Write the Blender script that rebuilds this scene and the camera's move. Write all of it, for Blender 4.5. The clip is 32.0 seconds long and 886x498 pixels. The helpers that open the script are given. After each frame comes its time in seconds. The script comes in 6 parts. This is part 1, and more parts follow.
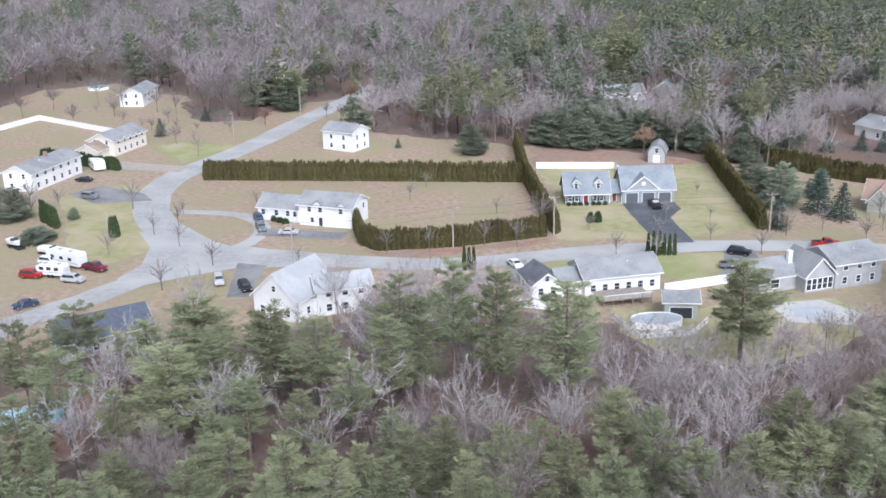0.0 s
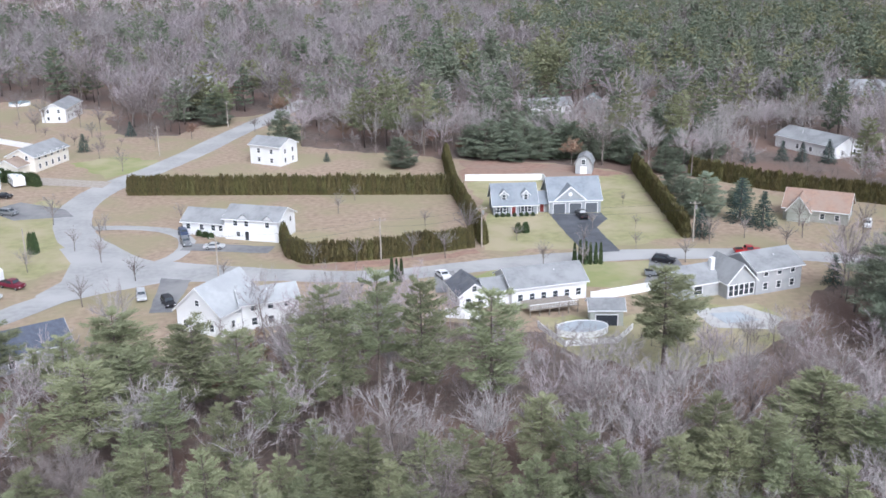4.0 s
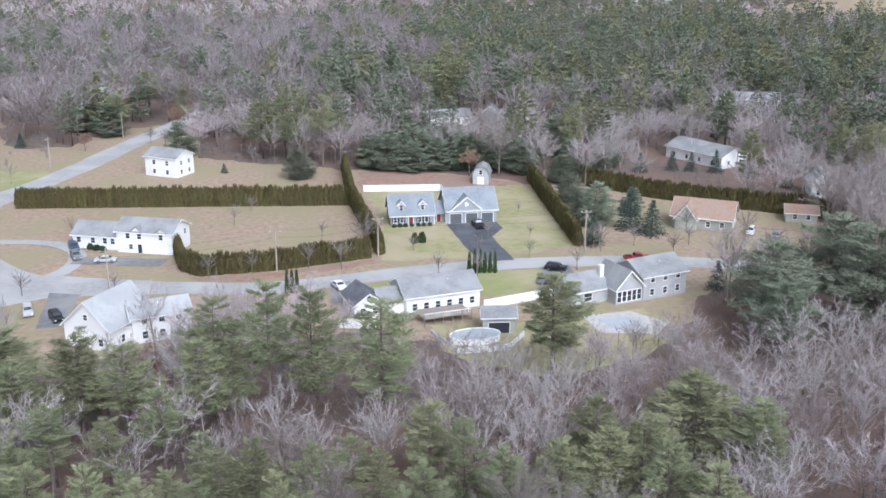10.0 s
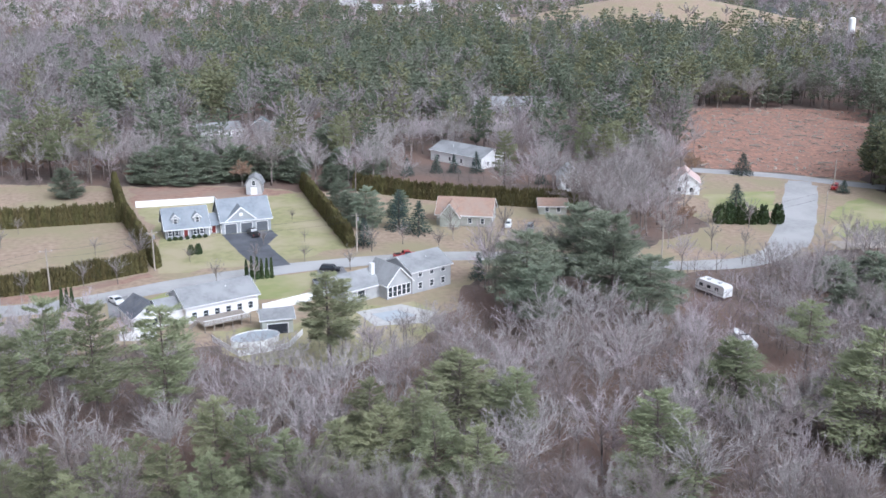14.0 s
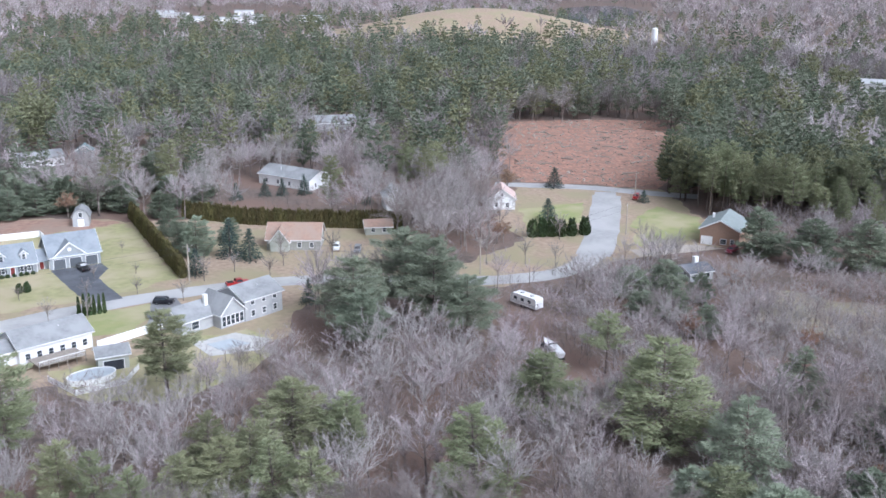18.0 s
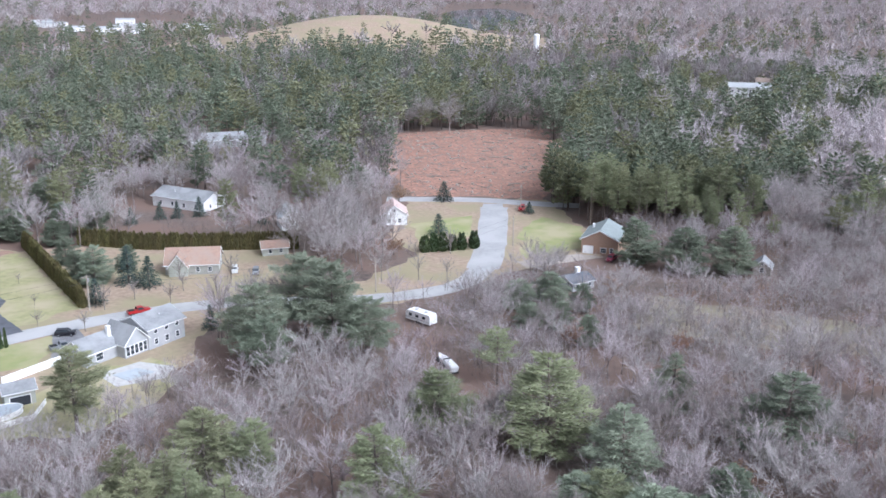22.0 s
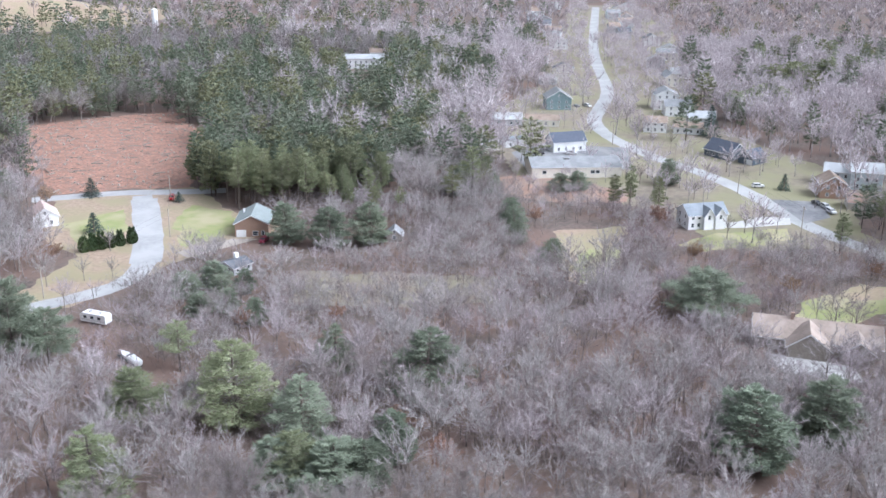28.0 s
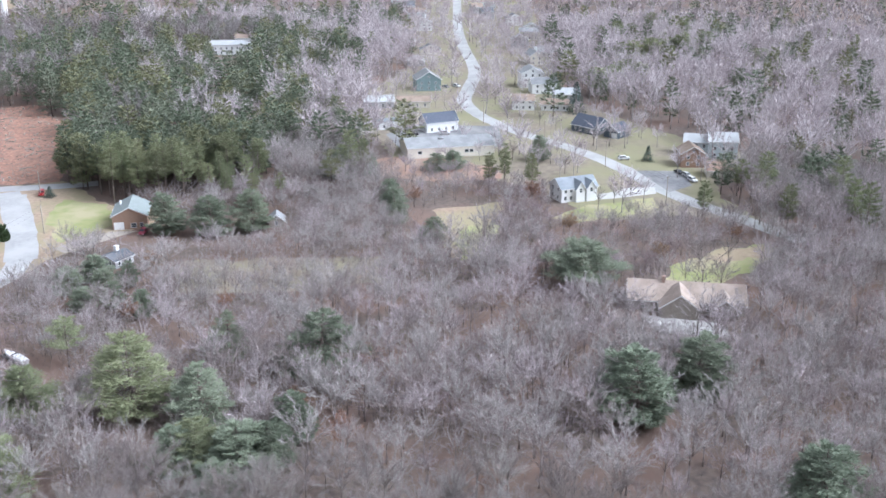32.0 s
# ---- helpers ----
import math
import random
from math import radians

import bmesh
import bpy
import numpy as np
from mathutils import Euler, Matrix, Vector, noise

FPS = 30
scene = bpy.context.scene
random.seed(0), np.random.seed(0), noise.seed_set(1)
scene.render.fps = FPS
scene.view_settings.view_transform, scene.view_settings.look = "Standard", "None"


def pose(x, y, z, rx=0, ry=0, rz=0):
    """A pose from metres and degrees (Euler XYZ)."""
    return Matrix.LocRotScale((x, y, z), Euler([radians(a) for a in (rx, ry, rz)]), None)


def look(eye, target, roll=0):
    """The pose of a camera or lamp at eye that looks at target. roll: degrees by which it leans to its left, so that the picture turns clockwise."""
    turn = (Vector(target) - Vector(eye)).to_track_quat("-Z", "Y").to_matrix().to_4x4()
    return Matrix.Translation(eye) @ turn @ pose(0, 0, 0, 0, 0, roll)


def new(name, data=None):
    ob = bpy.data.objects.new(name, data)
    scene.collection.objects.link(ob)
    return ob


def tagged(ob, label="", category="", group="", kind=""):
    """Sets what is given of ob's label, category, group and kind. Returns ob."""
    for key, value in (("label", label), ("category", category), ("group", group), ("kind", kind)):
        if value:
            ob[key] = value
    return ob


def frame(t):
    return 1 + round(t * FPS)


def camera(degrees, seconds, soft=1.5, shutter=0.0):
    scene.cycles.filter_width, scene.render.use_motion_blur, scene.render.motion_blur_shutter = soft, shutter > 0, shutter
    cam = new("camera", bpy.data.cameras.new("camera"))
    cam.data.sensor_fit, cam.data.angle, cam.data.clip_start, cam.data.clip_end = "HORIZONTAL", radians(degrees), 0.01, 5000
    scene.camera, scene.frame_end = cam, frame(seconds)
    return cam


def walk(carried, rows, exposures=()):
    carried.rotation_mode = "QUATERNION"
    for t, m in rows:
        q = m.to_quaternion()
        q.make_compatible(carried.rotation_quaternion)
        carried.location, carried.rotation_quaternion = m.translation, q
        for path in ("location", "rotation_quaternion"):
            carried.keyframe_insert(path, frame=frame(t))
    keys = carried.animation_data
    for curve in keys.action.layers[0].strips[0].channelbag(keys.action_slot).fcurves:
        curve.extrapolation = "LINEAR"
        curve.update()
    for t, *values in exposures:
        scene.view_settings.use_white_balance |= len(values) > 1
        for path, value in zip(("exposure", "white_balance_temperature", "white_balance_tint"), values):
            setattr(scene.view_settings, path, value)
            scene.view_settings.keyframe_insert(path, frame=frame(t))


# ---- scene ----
FOV = 47.07
ROWS = [  # seconds, x, y, z, heading, tilt, roll
    (0, -0.00, -0.00, 70.00, -0.00, -18.66, -1.32),
    (1, 0.34, 0.70, 68.87, 0.94, -18.20, -1.21),
    (2, 0.87, 0.79, 68.88, 1.86, -18.02, -1.10),
    (3, 1.20, 0.59, 68.84, 2.88, -17.88, -0.98),
    (3.5, 1.47, 0.39, 68.82, 3.35, -17.84, -0.94),
    (5.5, 2.39, -0.20, 68.74, 5.13, -17.68, -0.67),
    (6, 2.50, -0.33, 68.70, 5.59, -17.65, -0.54),
    (7, 2.93, -0.63, 68.86, 6.49, -17.54, -0.37),
    (8, 3.47, -1.11, 69.29, 7.35, -17.47, -0.25),
    (9, 3.93, -1.48, 69.21, 8.27, -17.35, -0.07),
    (10, 4.36, -1.68, 69.10, 9.17, -17.22, 0.08),
    (11, 4.71, -1.82, 69.02, 10.06, -17.09, 0.25),
    (12, 5.30, -2.00, 68.82, 10.93, -16.90, 0.27),
    (13, 5.93, -4.18, 69.19, 12.22, -16.68, 0.26),
    (13.5, 5.38, -8.77, 69.47, 16.67, -16.56, 0.02),
    (14, 3.45, -13.19, 71.00, 21.88, -16.67, 0.17),
    (14.5, 1.84, -16.58, 73.05, 26.06, -16.86, 0.43),
    (15, 0.72, -19.83, 75.35, 29.52, -17.06, 0.54),
    (15.5, 0.18, -22.08, 77.01, 31.63, -17.11, 0.51),
    (17.5, 0.51, -24.09, 78.88, 31.71, -16.57, 0.32),
    (18, 0.35, -24.33, 79.20, 31.47, -16.43, 0.27),
    (19, -0.65, -25.83, 80.46, 32.40, -16.24, 0.25),
    (20, -1.55, -27.43, 82.22, 33.38, -16.16, 0.20),
    (21, -2.77, -29.23, 84.08, 34.24, -16.18, 0.06),
    (21.5, -3.76, -30.35, 85.50, 35.07, -16.28, 0.03),
    (22, -5.20, -32.48, 87.52, 37.68, -16.50, -0.08),
    (22.5, -6.68, -34.41, 89.82, 39.82, -16.82, -0.07),
    (23, -8.25, -36.13, 92.30, 41.40, -17.18, -0.11),
    (23.5, -10.26, -38.34, 94.75, 43.62, -17.52, -0.09),
    (24, -12.79, -40.95, 97.28, 46.25, -17.87, 0.04),
    (24.5, -15.46, -43.04, 99.13, 48.83, -18.10, 0.23),
    (25, -18.04, -44.27, 100.13, 51.06, -18.17, 0.34),
    (25.5, -20.41, -45.44, 100.89, 52.68, -18.24, 0.38),
    (27.5, -28.21, -47.33, 103.73, 57.83, -18.76, 0.48),
    (28, -29.72, -47.39, 104.35, 59.03, -18.89, 0.51),
    (29, -32.63, -47.42, 105.29, 61.49, -19.19, 0.60),
    (30, -34.92, -47.50, 106.03, 64.02, -19.46, 0.60),
    (31, -35.81, -46.96, 105.64, 65.54, -19.61, 0.50),
    (32, -36.66, -46.80, 105.63, 66.72, -19.82, 0.30),
]
cam = camera(FOV, 32.0, soft=1.6)


def aim(x, y, z, head, tilt, roll):
    h, v = radians(head), radians(tilt)
    d = Vector((math.sin(h) * math.cos(v), math.cos(h) * math.cos(v), math.sin(v)))
    e = Vector((x, y, z))
    return look(e, e + d * 100, roll)


walk(cam, [(r[0], aim(*r[1:])) for r in ROWS], exposures=[(0, 0.38, 5680, 13), (13, 0.37, 5580, 13), (19, 0.50, 5480, 13), (24, 0.67, 5500, 14), (28, 0.82, 5520, 12), (32, 0.86, 5540, 11)])

# ---- light: thin overcast, soft high sun from behind the camera ----
world = bpy.data.worlds.new("overcast")
scene.world = world
world.use_nodes = True
wn = world.node_tree.nodes
sky = wn.new("ShaderNodeTexSky")
sky.sky_type = "NISHITA"
sky.sun_disc = False
sky.sun_elevation, sky.sun_rotation = radians(42), radians(165)
sky.air_density, sky.dust_density, sky.ozone_density = 1.0, 6.0, 1.0
hsv = wn.new("ShaderNodeHueSaturation")
hsv.inputs["Saturation"].default_value = 0.12
world.node_tree.links.new(sky.outputs[0], hsv.inputs["Color"])
world.node_tree.links.new(hsv.outputs[0], wn["Background"].inputs[0])
wn["Background"].inputs[1].default_value = 0.15
sun = new("sun", bpy.data.lights.new("sun", "SUN"))
sun.data.energy, sun.data.angle, sun.data.color = 1.0, radians(30), (1.0, 0.98, 0.95)
sun.matrix_world = look((0, 0, 300), (-300 * math.sin(radians(15)), 300 * math.cos(radians(15)), 30))

# ---- materials ----
MATS = {}


def mat(name, c1, c2=None, scale=1.0, rough=0.85, bump=0.0, big=None, bigscale=0.05, metal=0.0, rnd=0.0, detail=6.0, lo=0.35, hi=0.65):
    """Two-scale procedural colour: fine noise c1-c2, broad noise towards big, and a change of brightness from piece to piece."""
    if name in MATS:
        return MATS[name]
    m = bpy.data.materials.new(name)
    MATS[name] = m
    m.use_nodes = True
    t = m.node_tree
    n, k = t.nodes, t.links
    b = n["Principled BSDF"]
    b.inputs["Roughness"].default_value, b.inputs["Metallic"].default_value = rough, metal
    b.inputs["Specular IOR Level"].default_value = 0.3
    co = n.new("ShaderNodeNewGeometry")
    nz = n.new("ShaderNodeTexNoise")
    nz.inputs["Scale"].default_value, nz.inputs["Detail"].default_value = scale, detail
    k.new(co.outputs["Position"], nz.inputs["Vector"])
    rp = n.new("ShaderNodeValToRGB")
    rp.color_ramp.elements[0].position, rp.color_ramp.elements[1].position = lo, hi
    c2 = c2 or tuple(0.8 * v for v in c1)
    rp.color_ramp.elements[0].color, rp.color_ramp.elements[1].color = (*c2, 1), (*c1, 1)
    k.new(nz.outputs["Fac"], rp.inputs[0])
    col = rp.outputs[0]
    if big:
        nb = n.new("ShaderNodeTexNoise")
        nb.inputs["Scale"].default_value, nb.inputs["Detail"].default_value = bigscale, 4.0
        k.new(co.outputs["Position"], nb.inputs["Vector"])
        rb = n.new("ShaderNodeValToRGB")
        rb.color_ramp.elements[0].position, rb.color_ramp.elements[1].position = 0.42, 0.62
        k.new(nb.outputs["Fac"], rb.inputs[0])
        mx = n.new("ShaderNodeMix")
        mx.data_type = "RGBA"
        k.new(rb.outputs[0], mx.inputs[0])
        k.new(col, mx.inputs[6])
        mx.inputs[7].default_value = (*big, 1)
        col = mx.outputs[2]
    if rnd:
        oi = n.new("ShaderNodeObjectInfo")
        mr = n.new("ShaderNodeMapRange")
        mr.inputs[3].default_value, mr.inputs[4].default_value = 1 - rnd, 1 + rnd
        k.new(oi.outputs["Random"], mr.inputs[0])
        hs = n.new("ShaderNodeHueSaturation")
        k.new(mr.outputs[0], hs.inputs["Value"])
        m2 = n.new("ShaderNodeMapRange")
        m2.inputs[3].default_value, m2.inputs[4].default_value = 0.485, 0.515
        mu = n.new("ShaderNodeMath")
        mu.operation = "FRACT"
        ml = n.new("ShaderNodeMath")
        ml.operation = "MULTIPLY"
        ml.inputs[1].default_value = 7.31
        k.new(oi.outputs["Random"], ml.inputs[0])
        k.new(ml.outputs[0], mu.inputs[0])
        k.new(mu.outputs[0], m2.inputs[0])
        k.new(m2.outputs[0], hs.inputs["Hue"])
        k.new(col, hs.inputs["Color"])
        col = hs.outputs[0]
    k.new(col, b.inputs["Base Color"])
    if bump:
        bp = n.new("ShaderNodeBump")
        bp.inputs["Strength"].default_value, bp.inputs["Distance"].default_value = bump, 0.1
        k.new(nz.outputs["Fac"], bp.inputs["Height"])
        k.new(bp.outputs[0], b.inputs["Normal"])
    return m


def island(name, c1, c2, rough=0.9, rnd=0.2):
    """Leaf or twig material: colour changes from island to island and from tree to tree."""
    m = mat(name, c1, c2, 0.6, rough, rnd=rnd)
    t = m.node_tree
    rp = [x for x in t.nodes if x.type == "VALTORGB"][0]
    g = t.nodes.new("ShaderNodeNewGeometry")
    rp.color_ramp.elements[0].position, rp.color_ramp.elements[1].position = 0.0, 1.0
    for lk in list(rp.inputs[0].links):
        t.links.remove(lk)
    t.links.new(g.outputs["Random Per Island"], rp.inputs[0])
    return m


M_LITTER = mat("leaf_litter", (0.19, 0.148, 0.125), (0.115, 0.092, 0.08), 0.6, bump=0.8, big=(0.185, 0.125, 0.10), bigscale=0.045)
M_DRY = mat("dry_grass", (0.395, 0.305, 0.225), (0.285, 0.21, 0.155), 0.7, bump=0.5, big=(0.305, 0.265, 0.165), bigscale=0.06)
M_GREEN = mat("winter_lawn", (0.345, 0.33, 0.175), (0.275, 0.265, 0.135), 0.5, bump=0.3, big=(0.40, 0.345, 0.225), bigscale=0.09)
M_LUSH = mat("green_lawn", (0.25, 0.28, 0.115), (0.30, 0.30, 0.14), 0.3, bump=0.3, big=(0.38, 0.34, 0.21), bigscale=0.08)
M_LEAF = mat("rust_leaves", (0.36, 0.235, 0.18), (0.27, 0.17, 0.13), 0.6, bump=0.6, big=(0.30, 0.22, 0.175), bigscale=0.08)
M_TOWN = mat("town_grass", (0.27, 0.228, 0.175), (0.20, 0.168, 0.13), 0.3, bump=0.3, big=(0.25, 0.235, 0.14), bigscale=0.035)
M_GLADE = mat("rough_grass", (0.27, 0.245, 0.165), (0.22, 0.19, 0.14), 0.3, bump=0.3, big=(0.25, 0.20, 0.16), bigscale=0.07)
M_RED = mat("churned_earth", (0.47, 0.26, 0.185), (0.22, 0.13, 0.10), 0.8, bump=1.0, big=(0.27, 0.165, 0.125), bigscale=0.22)
M_ROAD = mat("worn_asphalt", (0.38, 0.377, 0.37), (0.325, 0.322, 0.317), 0.8, rough=0.95, bump=0.1, big=(0.425, 0.42, 0.413), bigscale=0.09)
M_DRIVE = mat("asphalt_drive", (0.22, 0.22, 0.225), (0.17, 0.17, 0.18), 0.7, rough=0.9, bump=0.1, big=(0.28, 0.275, 0.27), bigscale=0.1)
M_BLACK = mat("sealed_asphalt", (0.10, 0.105, 0.12), (0.075, 0.08, 0.09), 0.7, rough=0.75, bump=0.1, big=(0.13, 0.135, 0.15), bigscale=0.15)
M_GRAVEL = mat("gravel", (0.42, 0.37, 0.32), (0.33, 0.29, 0.25), 1.0, bump=0.4)
M_KERB = mat("granite_kerb", (0.45, 0.44, 0.43), None, 2.0)
M_MULCH = mat("bark_mulch", (0.20, 0.10, 0.07), (0.12, 0.07, 0.05), 3.0, bump=0.6)
M_WHITE = mat("white_siding", (0.80, 0.80, 0.80), (0.74, 0.74, 0.745), 0.6, rough=0.6, big=(0.70, 0.70, 0.69), bigscale=0.3)
M_CREAM = mat("cream_siding", (0.72, 0.68, 0.60), (0.66, 0.62, 0.55), 0.6, rough=0.6)
M_GREYS = mat("grey_siding", (0.40, 0.41, 0.42), (0.35, 0.36, 0.37), 0.6, rough=0.7, big=(0.44, 0.44, 0.44), bigscale=0.3)
M_BLUES = mat("blue_grey_siding", (0.34, 0.36, 0.37), (0.30, 0.315, 0.33), 0.6, rough=0.7)
M_NAVY = mat("dark_blue_siding", (0.10, 0.12, 0.15), (0.08, 0.10, 0.12), 0.6, rough=0.7)
M_TEAL = mat("grey_green_siding", (0.20, 0.27, 0.28), (0.16, 0.22, 0.23), 0.6, rough=0.7)
M_PALE = mat("pale_blue_siding", (0.60, 0.68, 0.70), (0.54, 0.61, 0.63), 0.6, rough=0.7)
M_SAGE = mat("sage_siding", (0.42, 0.43, 0.38), (0.37, 0.38, 0.33), 0.6, rough=0.7)
M_SAGEG = mat("grey_sage_siding", (0.33, 0.33, 0.295), (0.29, 0.29, 0.26), 0.6, rough=0.7)
M_BRICKW = mat("red_brick", (0.33, 0.22, 0.165), (0.26, 0.175, 0.13), 4.0, rough=0.9, bump=0.3, big=(0.32, 0.21, 0.15), bigscale=0.4)
M_RGREY = mat("grey_shingle", (0.27, 0.275, 0.28), (0.22, 0.225, 0.23), 1.5, rough=0.95, bump=0.3, big=(0.31, 0.315, 0.32), bigscale=0.25)
M_RBLUE = mat("blue_grey_shingle", (0.245, 0.27, 0.295), (0.205, 0.225, 0.25), 1.5, rough=0.95, bump=0.3, big=(0.275, 0.30, 0.325), bigscale=0.25)
M_RDARK = mat("charcoal_shingle", (0.13, 0.14, 0.16), (0.10, 0.105, 0.12), 1.5, rough=0.95, bump=0.3, big=(0.18, 0.18, 0.19), bigscale=0.25)
M_RSLATE = mat("slate_blue_shingle", (0.115, 0.13, 0.165), (0.09, 0.10, 0.13), 1.5, rough=0.9, bump=0.3)
M_RTAN = mat("terracotta_shingle", (0.35, 0.235, 0.18), (0.29, 0.20, 0.155), 1.5, rough=0.95, bump=0.3, big=(0.32, 0.24, 0.195), bigscale=0.3)
M_RPINK = mat("faded_pink_shingle", (0.55, 0.42, 0.38), (0.48, 0.36, 0.33), 1.5, rough=0.95, bump=0.3)
M_RBROWN = mat("brown_shingle", (0.30, 0.23, 0.18), (0.24, 0.185, 0.15), 1.5, rough=0.95, bump=0.3, big=(0.34, 0.27, 0.22), bigscale=0.3)
M_RTANB = mat("tan_shingle", (0.34, 0.275, 0.235), (0.28, 0.225, 0.19), 1.5, rough=0.95, bump=0.3, big=(0.38, 0.31, 0.265), bigscale=0.3)
M_RPALE = mat("pale_metal_roof", (0.46, 0.475, 0.48), (0.41, 0.425, 0.43), 1.0, rough=0.8, big=(0.38, 0.39, 0.40), bigscale=0.2)
M_RGREEN = mat("grey_green_shingle", (0.26, 0.295, 0.29), (0.22, 0.245, 0.24), 1.5, rough=0.95, bump=0.3)
M_TRIM = mat("white_trim", (0.82, 0.82, 0.82), (0.78, 0.78, 0.78), 2.0, rough=0.5)
M_SHUT = mat("dark_shutter", (0.04, 0.045, 0.055), None, 3.0, rough=0.6)
M_GARD = mat("dark_garage_door", (0.12, 0.13, 0.145), None, 3.0, rough=0.6)
M_REDD = mat("red_paint", (0.22, 0.04, 0.035), None, 3.0, rough=0.5)
M_BRICK = mat("chimney_brick", (0.40, 0.30, 0.26), (0.30, 0.20, 0.16), 5.0, bump=0.4)
M_GLASS = mat("window_glass", (0.05, 0.06, 0.07), None, 1.0, rough=0.08)
MATS["window_glass"].node_tree.nodes["Principled BSDF"].inputs["Specular IOR Level"].default_value = 0.6
M_WOOD = mat("weathered_wood", (0.33, 0.29, 0.25), (0.24, 0.21, 0.18), 3.0, bump=0.3)
M_POLE = mat("pole_wood", (0.42, 0.37, 0.32), (0.33, 0.29, 0.25), 3.0, bump=0.2)
M_WIRE = mat("wire", (0.10, 0.10, 0.10), None, 1.0)
M_TYRE = mat("tyre", (0.03, 0.03, 0.03), None, 3.0)
M_RIM = mat("wheel_rim", (0.5, 0.5, 0.52), None, 3.0, rough=0.3, metal=0.8)
M_BARK = mat("bark", (0.27, 0.235, 0.21), (0.165, 0.14, 0.125), 2.5, bump=0.5, rnd=0.25)
M_BARKP = mat("pine_bark", (0.19, 0.15, 0.13), (0.12, 0.095, 0.085), 2.5, bump=0.5, rnd=0.2)
# bark of the far woods, lightened to stand for distance haze
M_BARKH = mat("haze_pale_bark", (0.36, 0.33, 0.32), (0.25, 0.225, 0.22), 2.5, bump=0.4)
M_TWIG = island("grey_twigs", (0.405, 0.375, 0.362), (0.28, 0.255, 0.246), rnd=0.22)
# distance haze put into the twig colour: a paler copy of the bare twigs
M_TWIGP = island("haze_pale_twigs", (0.53, 0.48, 0.485), (0.42, 0.375, 0.38), rnd=0.2)
M_TWIGM = island("mauve_twigs", (0.46, 0.40, 0.40), (0.33, 0.285, 0.295), rnd=0.2)
M_TWIGR = island("reddish_twigs", (0.36, 0.275, 0.275), (0.27, 0.205, 0.205), rnd=0.2)
M_TWIGK = island("brown_twigs", (0.30, 0.262, 0.25), (0.205, 0.175, 0.165), rnd=0.2)
M_RUST = island("dry_oak_leaves", (0.30, 0.19, 0.135), (0.22, 0.14, 0.105), rnd=0.2)
M_NEEDLE = island("pine_needles", (0.25, 0.265, 0.15), (0.195, 0.21, 0.125), rnd=0.22)
M_NEEDLEB = island("blue_green_needles", (0.222, 0.252, 0.178), (0.178, 0.204, 0.148), rnd=0.22)
M_NEEDLED = island("deep_green_needles", (0.185, 0.218, 0.148), (0.135, 0.165, 0.115), rnd=0.22)
M_SPRUCE = island("spruce_needles", (0.09, 0.125, 0.105), (0.05, 0.075, 0.065), rnd=0.2)
M_ARBOR = island("arborvitae_sprays", (0.135, 0.115, 0.045), (0.075, 0.07, 0.03), rnd=0.15)
M_ARBORG = island("green_arborvitae", (0.07, 0.10, 0.04), (0.04, 0.06, 0.025), rnd=0.2)
M_WATER = mat("pool_water", (0.45, 0.66, 0.74), (0.40, 0.60, 0.70), 0.5, rough=0.1)
M_COVER = mat("pool_cover", (0.42, 0.46, 0.49), (0.36, 0.40, 0.43), 0.6, rough=0.5)
M_POND = mat("still_water", (0.03, 0.04, 0.05), None, 0.5, rough=0.03)
M_CONC = mat("concrete", (0.52, 0.51, 0.49), (0.45, 0.44, 0.42), 0.8, bump=0.2)


# ---- mesh helpers ----
class MB:
    """Collects simple solids into one mesh."""

    def __init__(self):
        self.v, self.f = [], []

    def add(self, vs, fs):
        o = len(self.v)
        self.v += vs
        self.f += [tuple(i + o for i in q) for q in fs]
        return self

    def box(self, x0, y0, z0, x1, y1, z1):
        return self.add([(x0, y0, z0), (x1, y0, z0), (x1, y1, z0), (x0, y1, z0), (x0, y0, z1), (x1, y0, z1), (x1, y1, z1), (x0, y1, z1)],
                        [(0, 3, 2, 1), (4, 5, 6, 7), (0, 1, 5, 4), (1, 2, 6, 5), (2, 3, 7, 6), (3, 0, 4, 7)])

    def prism(self, poly, axis, a, b):
        """A polygon of (p, q) pairs pushed from a to b: axis 'x' (p=y, q=z), 'y' (p=x, q=z) or 'z' (p=x, q=y)."""
        put = {"x": lambda p, q, s: (s, p, q), "y": lambda p, q, s: (p, s, q), "z": lambda p, q, s: (p, q, s)}[axis]
        n = len(poly)
        vs = [put(p, q, a) for p, q in poly] + [put(p, q, b) for p, q in poly]
        fs = [tuple(range(n)), tuple(range(2 * n - 1, n - 1, -1))] + [(i, i + n, (i + 1) % n + n, (i + 1) % n) for i in range(n)]
        return self.add(vs, fs)

    def tube(self, p, q, r0, r1, n=5):
        p, q = Vector(p), Vector(q)
        d = (q - p).normalized()
        u = d.orthogonal().normalized()
        w = d.cross(u)
        vs, fs = [], []
        for c, r in ((p, r0), (q, r1)):
            for i in range(n):
                a = 2 * math.pi * i / n
                vs.append(tuple(c + (u * math.cos(a) + w * math.sin(a)) * r))
        fs = [(i, (i + 1) % n, (i + 1) % n + n, i + n) for i in range(n)] + [tuple(range(n - 1, -1, -1)), tuple(range(n, 2 * n))]
        return self.add(vs, fs)

    def mesh(self, name, m=None, smooth=False):
        me = bpy.data.meshes.new(name)
        me.from_pydata(self.v, [], self.f)
        if m:
            me.materials.append(m)
        if smooth:
            me.polygons.foreach_set("use_smooth", [True] * len(me.polygons))
        me.update()
        return me


